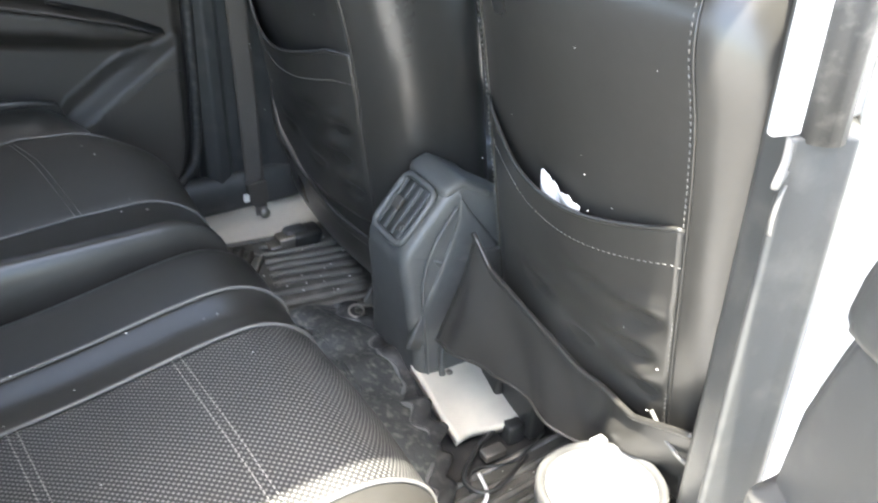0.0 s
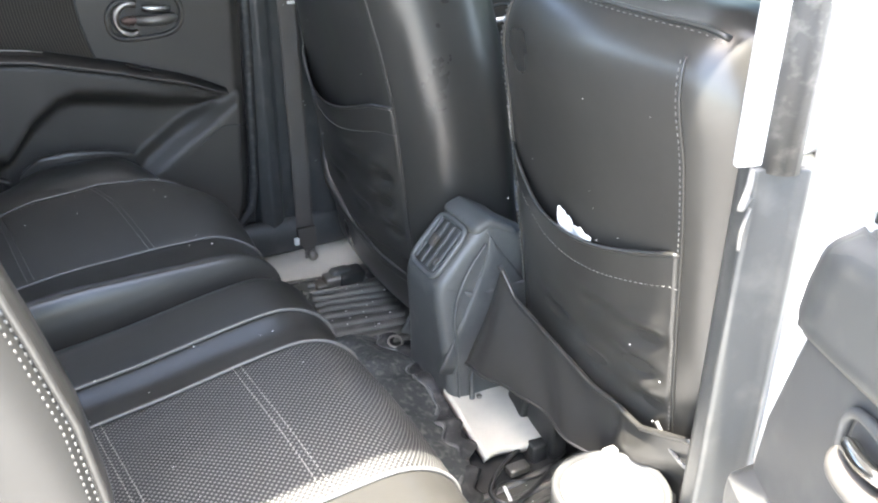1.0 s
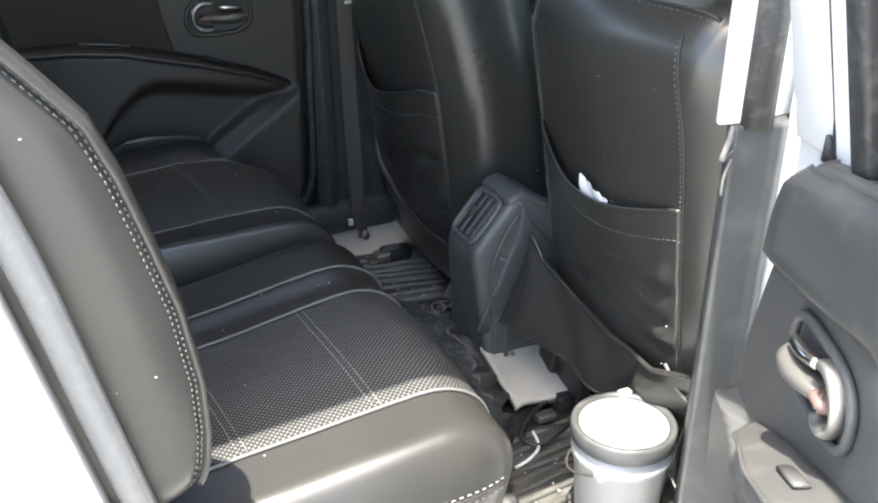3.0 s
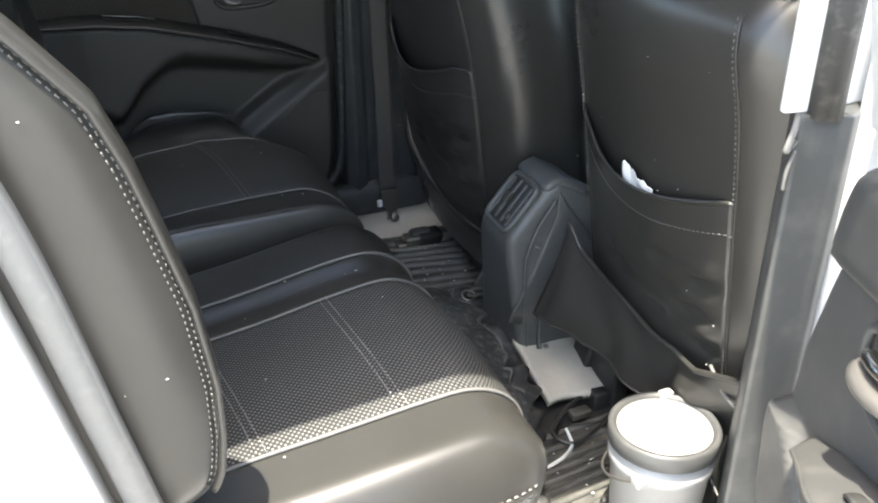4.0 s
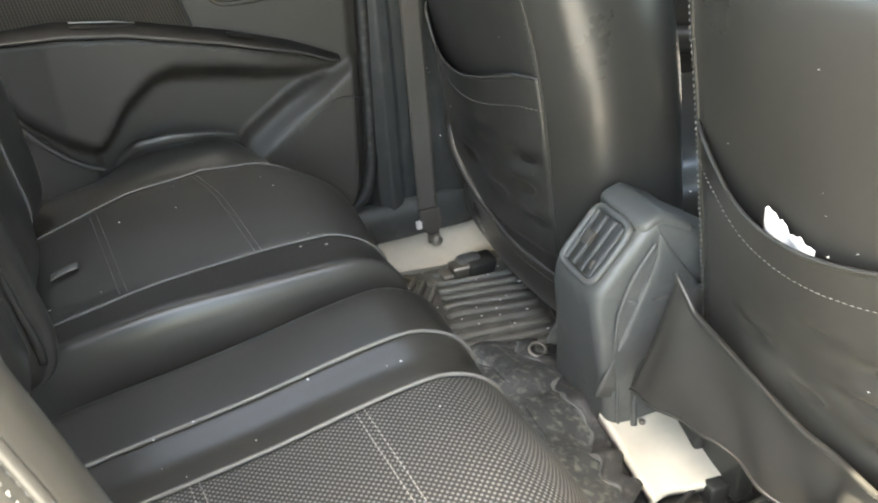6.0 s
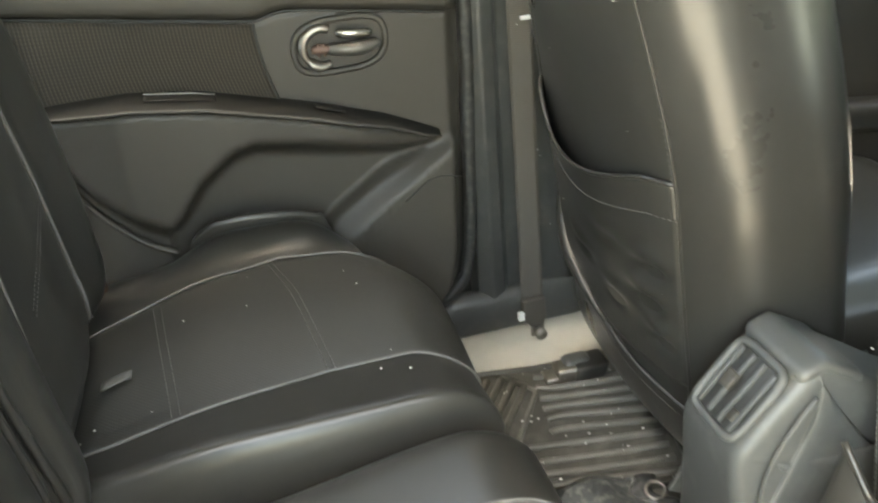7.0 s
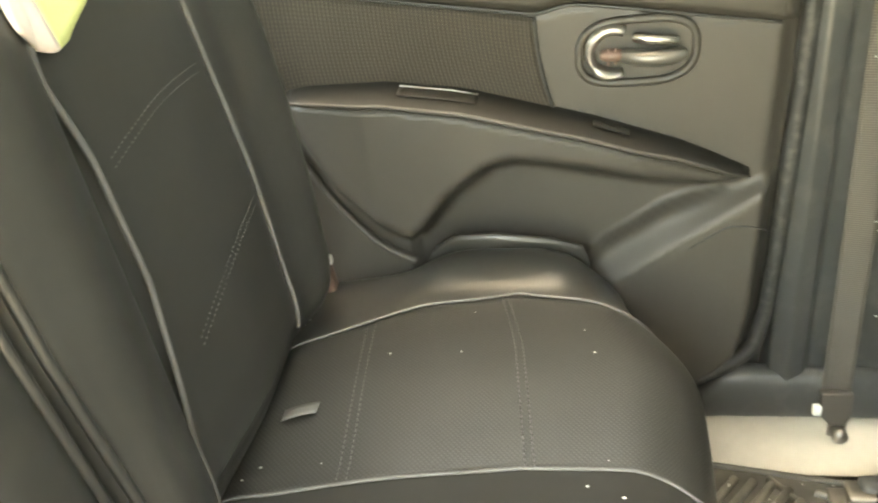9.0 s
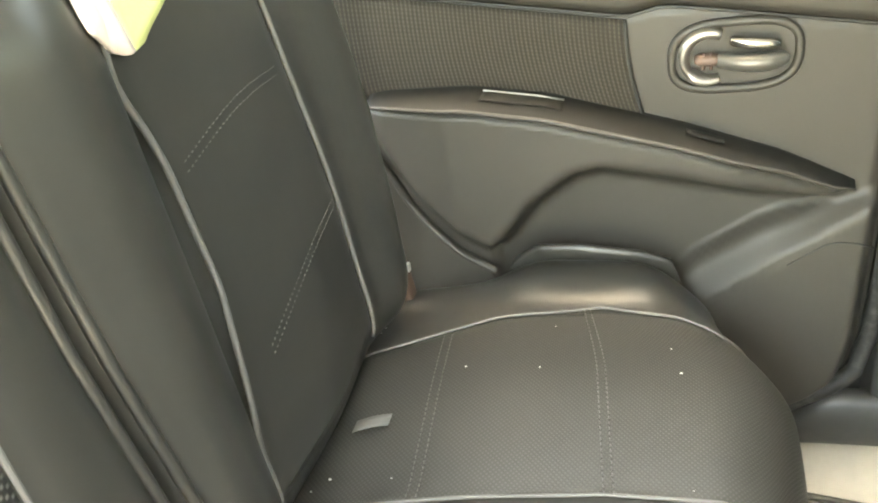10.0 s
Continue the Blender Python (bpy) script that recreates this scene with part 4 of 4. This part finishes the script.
piece("window_pane", box((-0.50, 0.762, 0.86), (0.34, 0.766, 1.30)), GLASS, far_door, "tinted window pane", False)
seal = [Vector(far_map(lerp_curve(FRONT, z) - 0.012, 0.004, z)) for z in [0.02 + 1.3 * i / 60 for i in range(61)]]
piece("door_seal", tube(seal, 0.013, 10), RUBBER, far_door, "black rubber door seal")

OPEN = radians(64)
HX, HY = 0.484, -0.927
dx, dy, nx, ny = -math.cos(OPEN), -math.sin(OPEN), -math.sin(OPEN), math.cos(OPEN)


def near_map(s, d, z):
    z += -0.04 + 0.20 * max(0.0, s) * smoothstep(0.70, 0.82, z)
    d += 0.23 * max(0.0, z - 0.80)          # the window frame leans inwards
    return (HX + dx * s + nx * d, HY + dy * s + ny * d, z)


NEAR_EDGE = [(0.0, 0.10), (0.20, 0.02), (0.27, -0.042), (0.32, -0.070), (0.415, -0.086), (0.53, -0.074), (0.63, -0.043), (0.683, -0.024), (0.74, -0.012), (0.76, -0.004), (0.79, 0.011), (0.815, 0.034)]
# armrest cap gets the lining's lighter grey here, standing for sunlight on it
near_door = rear_door("rear_door", "open rear door with grey plastic lining and chrome handle", near_map, lambda z: lerp_curve(NEAR_EDGE, z),
                      (DOOR_NEAR, DOOR_CLOTH, DOOR_NEAR), True, (0.3, -1.25, 0.0), 0.815, 0.632, 0.188, 0.43, TRIM_GREY)


def near_slab(s0, s1, d0, d1, z0, z1, bevel=0.004):
    bm = box((s0, d0, z0), (s1, d1, z1), bevel)
    for v in bm.verts:
        v.co = Vector(near_map(*v.co))
    return bm


piece("door_shell", near_slab(-0.10, 0.88, -0.095, -0.036, -0.04, 0.80), WHITE_PAINT, near_door, "white painted door shell")
piece("window_post", near_slab(-0.09, 0.103, -0.06, -0.025, 0.802, 1.36), WHITE_PAINT, near_door, "white painted window post")
piece("window_channel", near_slab(0.105, 0.150, -0.06, -0.008, 0.808, 1.34, 0.008), RUBBER, near_door, "dark rubber window channel")
piece("window_pane", near_slab(0.151, 0.85, -0.040, -0.036, 0.78, 1.29, 0), GLASS, near_door, "tinted window pane", False)
piece("window_ledge", near_slab(0.05, 0.85, -0.034, 0.004, 0.785, 0.812, 0.008), DOOR_NEAR, near_door)
seal = [Vector(near_map(0.036, -0.022, z)) for z in [0.81 + 0.5 * i / 10 for i in range(11)]]
piece("post_joint", tube(seal, 0.0025), RUBBER, near_door)
piece("post_plug", tube([near_map(0.034, -0.018, 0.812), near_map(0.034, -0.014, 0.840)], [0.009, 0.003]), RUBBER, near_door, "small black rubber plug")

# ---------- far pillar, sill and belt ----------
shell_panel("far_pillar_trim", prism([(0.392, 0.74), (0.398, 0.700), (0.425, 0.682), (0.452, 0.690), (0.462, 0.705), (0.56, 0.705), (0.60, 0.690), (0.66, 0.70), (0.66, 0.76), (0.392, 0.76)], "z", -0.022, 1.36, 0.006), TRIM_GREY, "dark grey plastic trim on the far door pillar", True)
shell_panel("far_sill", prism([(0.52, FLOOR), (0.585, FLOOR), (0.60, -0.055), (0.665, -0.032), (0.69, -0.024), (0.75, -0.024), (0.75, FLOOR - 0.1), (0.52, FLOOR - 0.1)], "x", -0.5, 1.7, 0.004), CREAM, "cream painted metal door sill", True)
foot_bm = Block((0.215, 0.023, 0.0485), (0.05, 0.018, 0.03), (0.445, 0.697, 0.0265), lambda x, y, z: (x, y + 0.18 * max(0.0, z), -0.0485 + (z + 0.0485) * (0.12 + 0.88 * smoothstep(-0.215, -0.10, x))), (16, 4, 4), 4).mesh()
shell_panel("far_pillar_foot", foot_bm, TRIM_GREY, "dark grey plastic foot of the far pillar trim", True)
belt = thing("seat_belt", "grey-brown seat belt hanging along the far pillar", "seat belt", (0.50, 0.66, 0.0))
bl = spline([(0.505, 0.668, 0.012), (0.503, 0.666, 0.10), (0.500, 0.668, 0.40), (0.498, 0.674, 0.75), (0.497, 0.68, 1.20)], 8)


def strap(points, width, thick, across):
    A = Vector(across).normalized()
    L = len(points) - 1

    def f(u, v):
        k = v * L
        i = min(int(k), L - 1)
        p = Vector(points[i]).lerp(Vector(points[i + 1]), k - i)
        return p + A * ((u - 0.5) * width)
    return sheet(f, 6, L, thick, uv=lambda u, v: (u * width, v * 1.2))


piece("webbing", strap(bl, 0.046, 0.0025, (1, -0.25, 0)), WEBBING, belt)
piece("anchor_sleeve", prism([(0.477, 0.058), (0.529, 0.058), (0.531, 0.010), (0.522, -0.012), (0.498, -0.012), (0.480, 0.010)], "y", 0.652, 0.668, 0.004), WEBBING, belt)
piece("anchor_bolt", tube([(0.512, 0.655, -0.022), (0.512, 0.634, -0.022)], 0.013, 12), STEEL, belt, "round steel anchor bolt")
piece("anchor_plate", box((0.496, 0.655, -0.040), (0.526, 0.661, 0.012), 0.002), STEEL, belt)
piece("clip", Block((0.007, 0.006, 0.010), (0.003, 0.003, 0.003), (0.474, 0.655, 0.022), None, (2, 2, 2), 2).mesh(), PAPER, belt, "small white clip")
piece("stop_button", Block((0.010, 0.003, 0.004), (0.003, 0.002, 0.002), (0.506, 0.662, 0.655), None, (2, 2, 2), 2).mesh(), PAPER, belt, "small pale stop button")

shell_panel("far_door_jamb", box((0.352, 0.744, -0.05), (0.70, 0.79, 1.36)), RUBBER, "dark jamb behind the far pillar trim")

# far front door, seen between the seats
front_door = thing("front_door", "closed front door with dark lining beyond the seats", "car door", (1.1, 0.72, 0.0))
piece("lining", Block((0.48, 0.03, 0.40), (0.05, 0.02, 0.08), (1.16, 0.735, 0.38), None, (6, 3, 6), 4).mesh(), PLASTIC, front_door)
piece("armrest", Block((0.30, 0.04, 0.035), (0.08, 0.03, 0.025), (1.15, 0.685, 0.345), lambda x, y, z: (x, y, z - 0.12 * x), (8, 3, 3), 4).mesh(), PLASTIC_BLACK, front_door)
fr = [(1.125 + 0.075 * math.cos(t), 0.698, 0.540 + 0.042 * math.sin(t)) for t in [2 * math.pi * i / 32 for i in range(32)]]
piece("handle_bowl", tube(fr, 0.006, 8, closed=True), PLASTIC_BLACK, front_door)
piece("handle_bar", tube([(1.075, 0.688, 0.540), (1.125, 0.680, 0.543), (1.18, 0.690, 0.550)], 0.012, 10), CHROME, front_door, "satin chrome handle")
piece("door_shell", box((0.67, 0.742, -0.05), (1.68, 0.79, 0.80), 0.01), WHITE_PAINT, front_door, "white painted door shell")
piece("window_pane", box((0.70, 0.752, 0.80), (1.55, 0.756, 1.30)), GLASS, front_door, "tinted window pane", False)

# ---------- near pillars ----------
near_pillar = thing("pillar", "grey plastic pillar trim with rubber seal by the open door", "car pillar", (0.58, -0.80, -0.1), kind="structure")
piece("inner_trim", box((0.615, -0.775, -0.05), (0.68, -0.715, 1.36), 0.01), TRIM_GREY, near_pillar)
piece("lower_trim", prism([(0.546, -0.798), (0.548, -0.806), (0.590, -0.824), (0.600, -0.834), (0.620, -0.826), (0.650, -0.79), (0.66, -0.76), (0.60, -0.772)], "z", -0.09, 0.757, 0.004), TRIM_GREY, near_pillar, "dusty grey plastic pillar trim")
piece("upper_pillar", prism([(0.530, -0.785), (0.528, -0.795), (0.556, -0.803), (0.66, -0.80), (0.66, -0.75), (0.60, -0.765)], "z", 0.757, 1.40, 0.004), WHITE_PAINT, near_pillar, "white painted upper pillar")
piece("seal", tube([(0.576, -0.808, z) for z in (0.752, 0.9, 1.1, 1.38)], 0.024, 12, flat=0.8), RUBBER, near_pillar, "black rubber door seal")
piece("outer_skin", prism([(0.628, -0.815), (0.66, -0.86), (0.76, -0.86), (0.76, -0.80), (0.655, -0.79)], "z", -0.2, 1.38, 0.004), WHITE_PAINT, near_pillar, "white painted outer pillar")
loop = spline([(0.560, -0.79, 0.765), (0.535, -0.81, 0.740), (0.525, -0.812, 0.715), (0.545, -0.805, 0.725)], 6)
piece("tie_strap", tube(loop, 0.004, 8, flat=0.4), PIPING, near_pillar, "pale strap end tied at the pillar")
piece("tie_strap", tube(spline([(0.54, -0.812, 0.715), (0.528, -0.816, 0.690), (0.526, -0.818, 0.668)], 5), 0.0032, 8, flat=0.4), PIPING, near_pillar, "pale strap end tied at the pillar")

for ob in near_pillar.children:
    ob.location += Vector((-0.030, 0.020, 0.0))

front_near = thing("front_door", "closed white front door on the side of the open door", "car door", (1.1, -0.80, 0.0))
piece("door_shell", box((0.77, -0.86, -0.2), (1.72, -0.80, 0.80), 0.01), WHITE_PAINT, front_near)
piece("lining", box((0.70, -0.795, -0.02), (1.70, -0.76, 0.78), 0.02), PLASTIC_BLACK, front_near)
piece("window_pane", box((0.78, -0.832, 0.80), (1.60, -0.828, 1.34)), GLASS, front_near, "tinted window pane", False)

rear_jamb = thing("pillar", "white rear door jamb with grey rubber seal behind the bench", "car pillar", (-0.5, -0.78, -0.1), kind="structure")
JAMB = [(-0.20, -0.25), (-0.215, 0.05), (-0.258, 0.30), (-0.303, 0.55), (-0.350, 0.80), (-0.43, 1.05), (-0.56, 1.36)]
jamb_in = [(x, z) for x, z in JAMB] + [(-0.95, 1.36), (-0.95, -0.25)]
piece("jamb_panel", prism([(x - 0.03, z) for x, z in jamb_in], "y", -0.80, -0.745, 0.006), WHITE_PAINT, rear_jamb, "white painted door jamb")
piece("seal", tube(spline([(x, -0.775, z) for x, z in JAMB], 6), 0.024, 12, flat=0.7), SEAL_GREY, rear_jamb, "dusty grey rubber door seal")
piece("seal_lip", tube(spline([(x + 0.012, -0.788, z) for x, z in JAMB], 6), 0.006, 8), SEAL_GREY, rear_jamb)
piece("outer_skin", prism([(x - 0.10, z) for x, z in JAMB] + [(-1.40, 1.36), (-1.40, -0.25)], "y", -0.86, -0.802, 0.01), WHITE_PAINT, rear_jamb, "white painted rear wing")
shell_panel("near_sill", prism([(-0.86, -0.20), (-0.86, -0.06), (-0.83, -0.035), (-0.77, -0.03), (-0.745, FLOOR), (-0.745, -0.20)], "x", -0.40, 1.7, 0.006), WHITE_PAINT, "white painted door sill", True)

# ---------- floor ----------


def rubber_mat(label, centre, turn, size, ribs, cross):
    m = thing("floor_mat", label, "floor mat", (centre[0], centre[1], FLOOR + 0.002), "floor mats")
    m.rotation_euler = (0, 0, radians(turn))
    lx, ly = size
    part("mat_base", box((-lx, -ly, 0), (lx, ly, 0.006), 0.002), MAT, m)
    part("mat_rim", tube([(-lx, -ly, 0.008), (lx, -ly, 0.008), (lx, ly, 0.008), (-lx, ly, 0.008)], 0.007, 8, closed=True), MAT, m)
    for i in range(ribs):
        y = -ly + 0.03 + (2 * ly - 0.06) * i / (ribs - 1)
        part("rib", tube(spline([(-lx + (cross + 0.012 if y > 0.03 or cross < 0.04 else 0.03), y, 0.008), (0.02, y + 0.008 * math.sin(i), 0.009), (lx - 0.02, y, 0.008)], 4), 0.0070, 8), MAT_RIB if cross > 0.04 else MAT, m)
    if cross > 0.04:
        # one corner has slanting ribs behind a bent rim
        bend = [(-lx + 0.105, -0.02), (-lx + 0.185, 0.165), (-lx + 0.115, ly - 0.012)]
        part("rib", tube([(x, y, 0.008) for x, y in bend], 0.006, 8), MAT_RIB, m)
        for i in range(1, 6):
            x0 = -lx + 0.105 - 0.029 * i
            hi = min(ly - 0.025, 0.165 + 0.022 * i)
            lo = max(-0.03 - 0.01 * i, (-lx + 0.016 - x0) / 0.48)
            part("rib", tube([(x0 + 0.48 * y, y, 0.0085) for y in (lo, (lo + hi) / 2, hi)], 0.0075, 8), MAT_RIB, m)
    return m


rubber_mat("black ribbed rubber floor mat in the far footwell", (0.435, 0.325), -10, (0.205, 0.24), 13, 0.175)
rubber_mat("black ribbed rubber floor mat in the footwell by the open door", (0.52, -0.54), 4, (0.24, 0.19), 13, 0.03)

strip = thing("floor_cover", "worn grey vinyl floor cover with ragged edge along the bench", "floor cover", (0.35, -0.1, FLOOR))


def cover(u, v):
    y = 0.14 - 0.72 * v
    xr = lerp_curve([(-0.58, 0.34), (-0.45, 0.385), (-0.33, 0.455), (-0.14, 0.500), (0.05, 0.515), (0.14, 0.49)], y)
    xr += 0.006 * math.sin(41 * y) + 0.005 * math.sin(97 * y + 1)
    x = 0.16 + (xr - 0.16) * u
    hump = lerp_curve([(-0.58, 0.012), (-0.40, 0.016), (-0.25, 0.05), (-0.05, 0.075), (0.14, 0.072)], y)
    return (x, y, FLOOR + hump + 0.022 * math.exp(-((u - 0.72) / 0.18) ** 2) + 0.004 * math.sin(30 * x + 17 * y) + 0.003 * math.sin(60 * y) - 0.010 * u ** 6)


piece("vinyl", sheet(cover, 30, 70, 0.004), CARPET, strip)


def ragged(v, off, up):
    """A point on the torn front edge of the cover."""
    p = Vector(cover(1.0, v))
    return p + Vector((off + 0.007 * math.sin(83 * v) + 0.005 * math.sin(37 * v + 1.3), 0, up + 0.006 * math.sin(29 * v) + 0.003 * math.sin(71 * v)))


piece("torn_edge", sheet(lambda u, v: ragged(v, -0.028 + 0.038 * u, 0.009 + 0.005 * math.sin(math.pi * u)), 5, 110, 0.003), RUBBER, strip, "torn black rubber edge")
piece("dusty_fold", tube([ragged(i / 110, -0.030, 0.014) for i in range(111)], [0.003 + 0.002 * math.sin(0.9 * i) for i in range(111)], 7), SEAL_GREY, strip, "dusty grey fold")
piece("fold", tube([Vector(cover(0.62 + 0.05 * math.sin(5 * i / 60), 0.05 + 0.9 * i / 60)) + Vector((0, 0, 0.003)) for i in range(61)], [0.004 + 0.003 * math.sin(0.45 * i) for i in range(61)], 7, flat=0.6), CARPET, strip)
bare = tagged(part("bare_floor", sheet(lambda u, v: (0.50 + 0.15 * u, -0.12 - 0.165 * v + 0.008 * math.sin(7 * u), FLOOR + 0.076 - 0.052 * v + 0.002 * math.sin(5 * u + 9 * v)), 24, 20, 0.02), CREAM),
              "bare cream painted metal floor under the seat", "floor", kind="structure")
ring_o = thing("wire_ring", "thin pale wire ring lying on the floor", "wire", (0.50, 0.10, 0.0))
piece("wire", tube([(0.497 + 0.016 * math.cos(t), 0.095 + 0.014 * math.sin(t), 0.022 + 0.006 * math.sin(t)) for t in [2 * math.pi * i / 20 for i in range(20)]], 0.003, 6, closed=True), STEEL, ring_o)
wires = thing("wire", "black and white wires lying by the seat rail", "wire", (0.52, -0.34, FLOOR))
for k, (m, pts) in enumerate(((PLASTIC_BLACK, [(0.60, -0.28, -0.03), (0.53, -0.31, -0.03), (0.47, -0.36, -0.035), (0.50, -0.40, -0.04), (0.60, -0.36, -0.04)]),
                              (PAPER, [(0.50, -0.36, -0.035), (0.49, -0.40, -0.04), (0.46, -0.42, -0.045), (0.42, -0.43, -0.048)]),
                              (PLASTIC_BLACK, [(0.66, -0.33, -0.035), (0.58, -0.36, -0.04), (0.50, -0.345, -0.04), (0.47, -0.38, -0.045)]))):
    piece("cable", tube(spline(pts, 8), 0.0045 - 0.001 * k), m, wires)
piece("connector", Block((0.022, 0.012, 0.008), (0.004, 0.004, 0.003), (0.545, -0.335, -0.028), None, (3, 2, 2), 2).mesh(), STEEL, wires)
foot = thing("rail_end", "black rounded seat rail end cover", "seat rail", (0.53, 0.50, FLOOR))
piece("cover", Block((0.030, 0.020, 0.022), (0.014, 0.014, 0.014), (0.545, 0.530, FLOOR + 0.023), None, (4, 4, 4), 4).mesh(), PLASTIC_CONSOLE, foot)
piece("bracket", box((0.47, 0.50, FLOOR + 0.002), (0.53, 0.54, FLOOR + 0.02), 0.005), STEEL, foot)

# ---------- pail ----------
PX, PY, PZ = 0.520, -0.622, FLOOR + 0.010
pail = thing("paint_pail", "white plastic paint pail with its lid on standing on the mat", "bucket", (PX, PY, PZ))
piece("pail_body", lathe([(0.072, 0.0), (0.074, 0.004), (0.083, 0.150), (0.088, 0.153), (0.089, 0.172), (0.085, 0.176), (0.084, 0.188), (0.078, 0.188)], (PX, PY, PZ)), PAIL, pail)


def askew(bm):
    """The lid sits a little crooked on the pail."""
    bmesh.ops.rotate(bm, verts=bm.verts, cent=(PX, PY, PZ + 0.19), matrix=Matrix.Rotation(radians(-2.5), 3, (0.85, -0.5, 0)))
    return bm


lid = piece("lid", askew(lathe([(0.090, 0.188), (0.092, 0.190), (0.092, 0.214), (0.089, 0.219), (0.082, 0.219), (0.080, 0.213), (0.078, 0.2105), (0.02, 0.2105), (0.001, 0.2105)], (PX, PY, PZ))), PAIL_BAND, pail, "grey lid with raised rim")
piece("lid_top", askew(lathe([(0.078, 0.2115), (0.077, 0.2135), (0.03, 0.2140), (0.001, 0.2140)], (PX, PY, PZ))), PAIL, lid, "white lid centre")
piece("tear_tab", askew(box((PX + 0.040, PY + 0.062, PZ + 0.205), (PX + 0.064, PY + 0.078, PZ + 0.224), 0.003)), PAIL, pail)
for t in (0.6, 3.7):
    piece("handle_lug", Block((0.012, 0.012, 0.010), (0.005, 0.005, 0.004), (PX + 0.088 * math.cos(t), PY + 0.088 * math.sin(t), PZ + 0.163), None, (2, 2, 2), 2).mesh(), PAIL, pail)
wire_h = [(PX + 0.094 * math.cos(t), PY + 0.094 * math.sin(t), PZ + 0.165 - 0.05 * math.sin((t - 0.6) / 3.1 * math.pi)) for t in [0.6 + 3.1 * i / 30 for i in range(31)]]
piece("wire_handle", tube(wire_h, 0.0022), STEEL, pail, "thin wire handle")

# torn corner of the seat cover, tied down beside the pail
tie = thing("tied_cover_corner", "torn leatherette corner tied with frayed pale threads", "seat cover", (0.63, -0.70, 0.0))
piece("cloth", sheet(lambda u, v: (0.625 + 0.03 * u + 0.012 * math.sin(6 * u), -0.655 - 0.085 * u - 0.02 * v, 0.225 - 0.18 * v + 0.05 * u * (1 - v) + 0.01 * math.sin(9 * u + 3 * v)), 16, 16, 0.003), LEATHER_SLACK, tie)
# hem in pale piping colour, standing for the highlight along its wrinkles
piece("hem_highlight", tube(spline([(0.615, -0.600, 0.245), (0.610, -0.645, 0.222), (0.612, -0.690, 0.215), (0.630, -0.745, 0.235)], 6), 0.0035), PIPING, tie, "cover hem, painted pale as a highlight on creased leatherette")
for k in range(7):
    a = k * 0.9
    piece("thread", tube(spline([(0.600, -0.715, 0.045), (0.598 + 0.008 * math.sin(a), -0.722 + 0.010 * math.cos(a), 0.020), (0.596 + 0.014 * math.sin(a + 1), -0.724 + 0.016 * math.cos(a), -0.008)], 4), 0.0012, 5), THREAD, tie, "frayed thread")
piece("cord", tube(spline([(0.600, -0.660, 0.055), (0.598, -0.695, 0.035), (0.600, -0.715, 0.045), (0.615, -0.735, 0.12)], 6), 0.0022), PIPING, tie, "pale cord")

shoulder = thing("shoulder_belt", "black seat belt strap over the front seat's shoulder", "seat belt", (0.66, -0.66, 0.80))
piece("webbing", strap(spline([(0.64, -0.52, 1.00), (0.66, -0.60, 0.965), (0.68, -0.665, 0.90), (0.70, -0.69, 0.82)], 6), 0.045, 0.003, (0.75, 0.2, 0.6)), WEBBING, shoulder)
tag = thing("red_tag", "small red plastic tag by the front seat", "tag", (0.74, -0.72, 0.84))
piece("tag", Block((0.012, 0.010, 0.012), (0.004, 0.004, 0.004), (0.74, -0.715, 0.865), None, (2, 2, 2), 3).mesh(), material("red_plastic", (0.55, 0.03, 0.06), 0.4), tag)

# lint and crumbs
lint = bmesh.new()
rnd = random.Random(4)


def crumb(p, r):
    m = Matrix.Translation(p) @ Matrix.Diagonal((r * rnd.uniform(0.6, 1.8), r * rnd.uniform(0.6, 1.4), r * 0.6, 1))
    bmesh.ops.create_icosphere(lint, subdivisions=1, radius=1.0, matrix=m)


for k in range(26):
    crumb(near_c.at(rnd.uniform(-0.28, 0.25), rnd.uniform(-0.32, 0.25), 0.135, 0.008), rnd.uniform(0.0006, 0.0014))
for k in range(14):
    crumb(far_c.at(rnd.uniform(-0.28, 0.25), rnd.uniform(-0.25, 0.2), 0.135, 0.008), rnd.uniform(0.0006, 0.0016))
for b in (near_block, far_block):
    for k in range(16):
        crumb(b.at(-0.135, rnd.uniform(-0.24, 0.24), rnd.uniform(-0.3, 0.35), 0.03 if k % 2 else 0.002), rnd.uniform(0.0006, 0.0014))
for k in range(60):
    crumb((rnd.uniform(0.28, 0.62), rnd.uniform(0.08, 0.55), FLOOR + 0.018), rnd.uniform(0.0008, 0.0028))
for k in range(50):
    crumb((rnd.uniform(0.32, 0.72), rnd.uniform(-0.70, -0.36), FLOOR + 0.018), rnd.uniform(0.0008, 0.0024))
for k in range(5):
    crumb(near_b.at(rnd.uniform(-0.05, 0.05), -0.3325, rnd.uniform(-0.25, 0.2), 0.001), rnd.uniform(0.0006, 0.0012))
tagged(part("lint", lint, PAPER), "pale lint and crumbs scattered over seats and mats", "lint", kind="stuff")
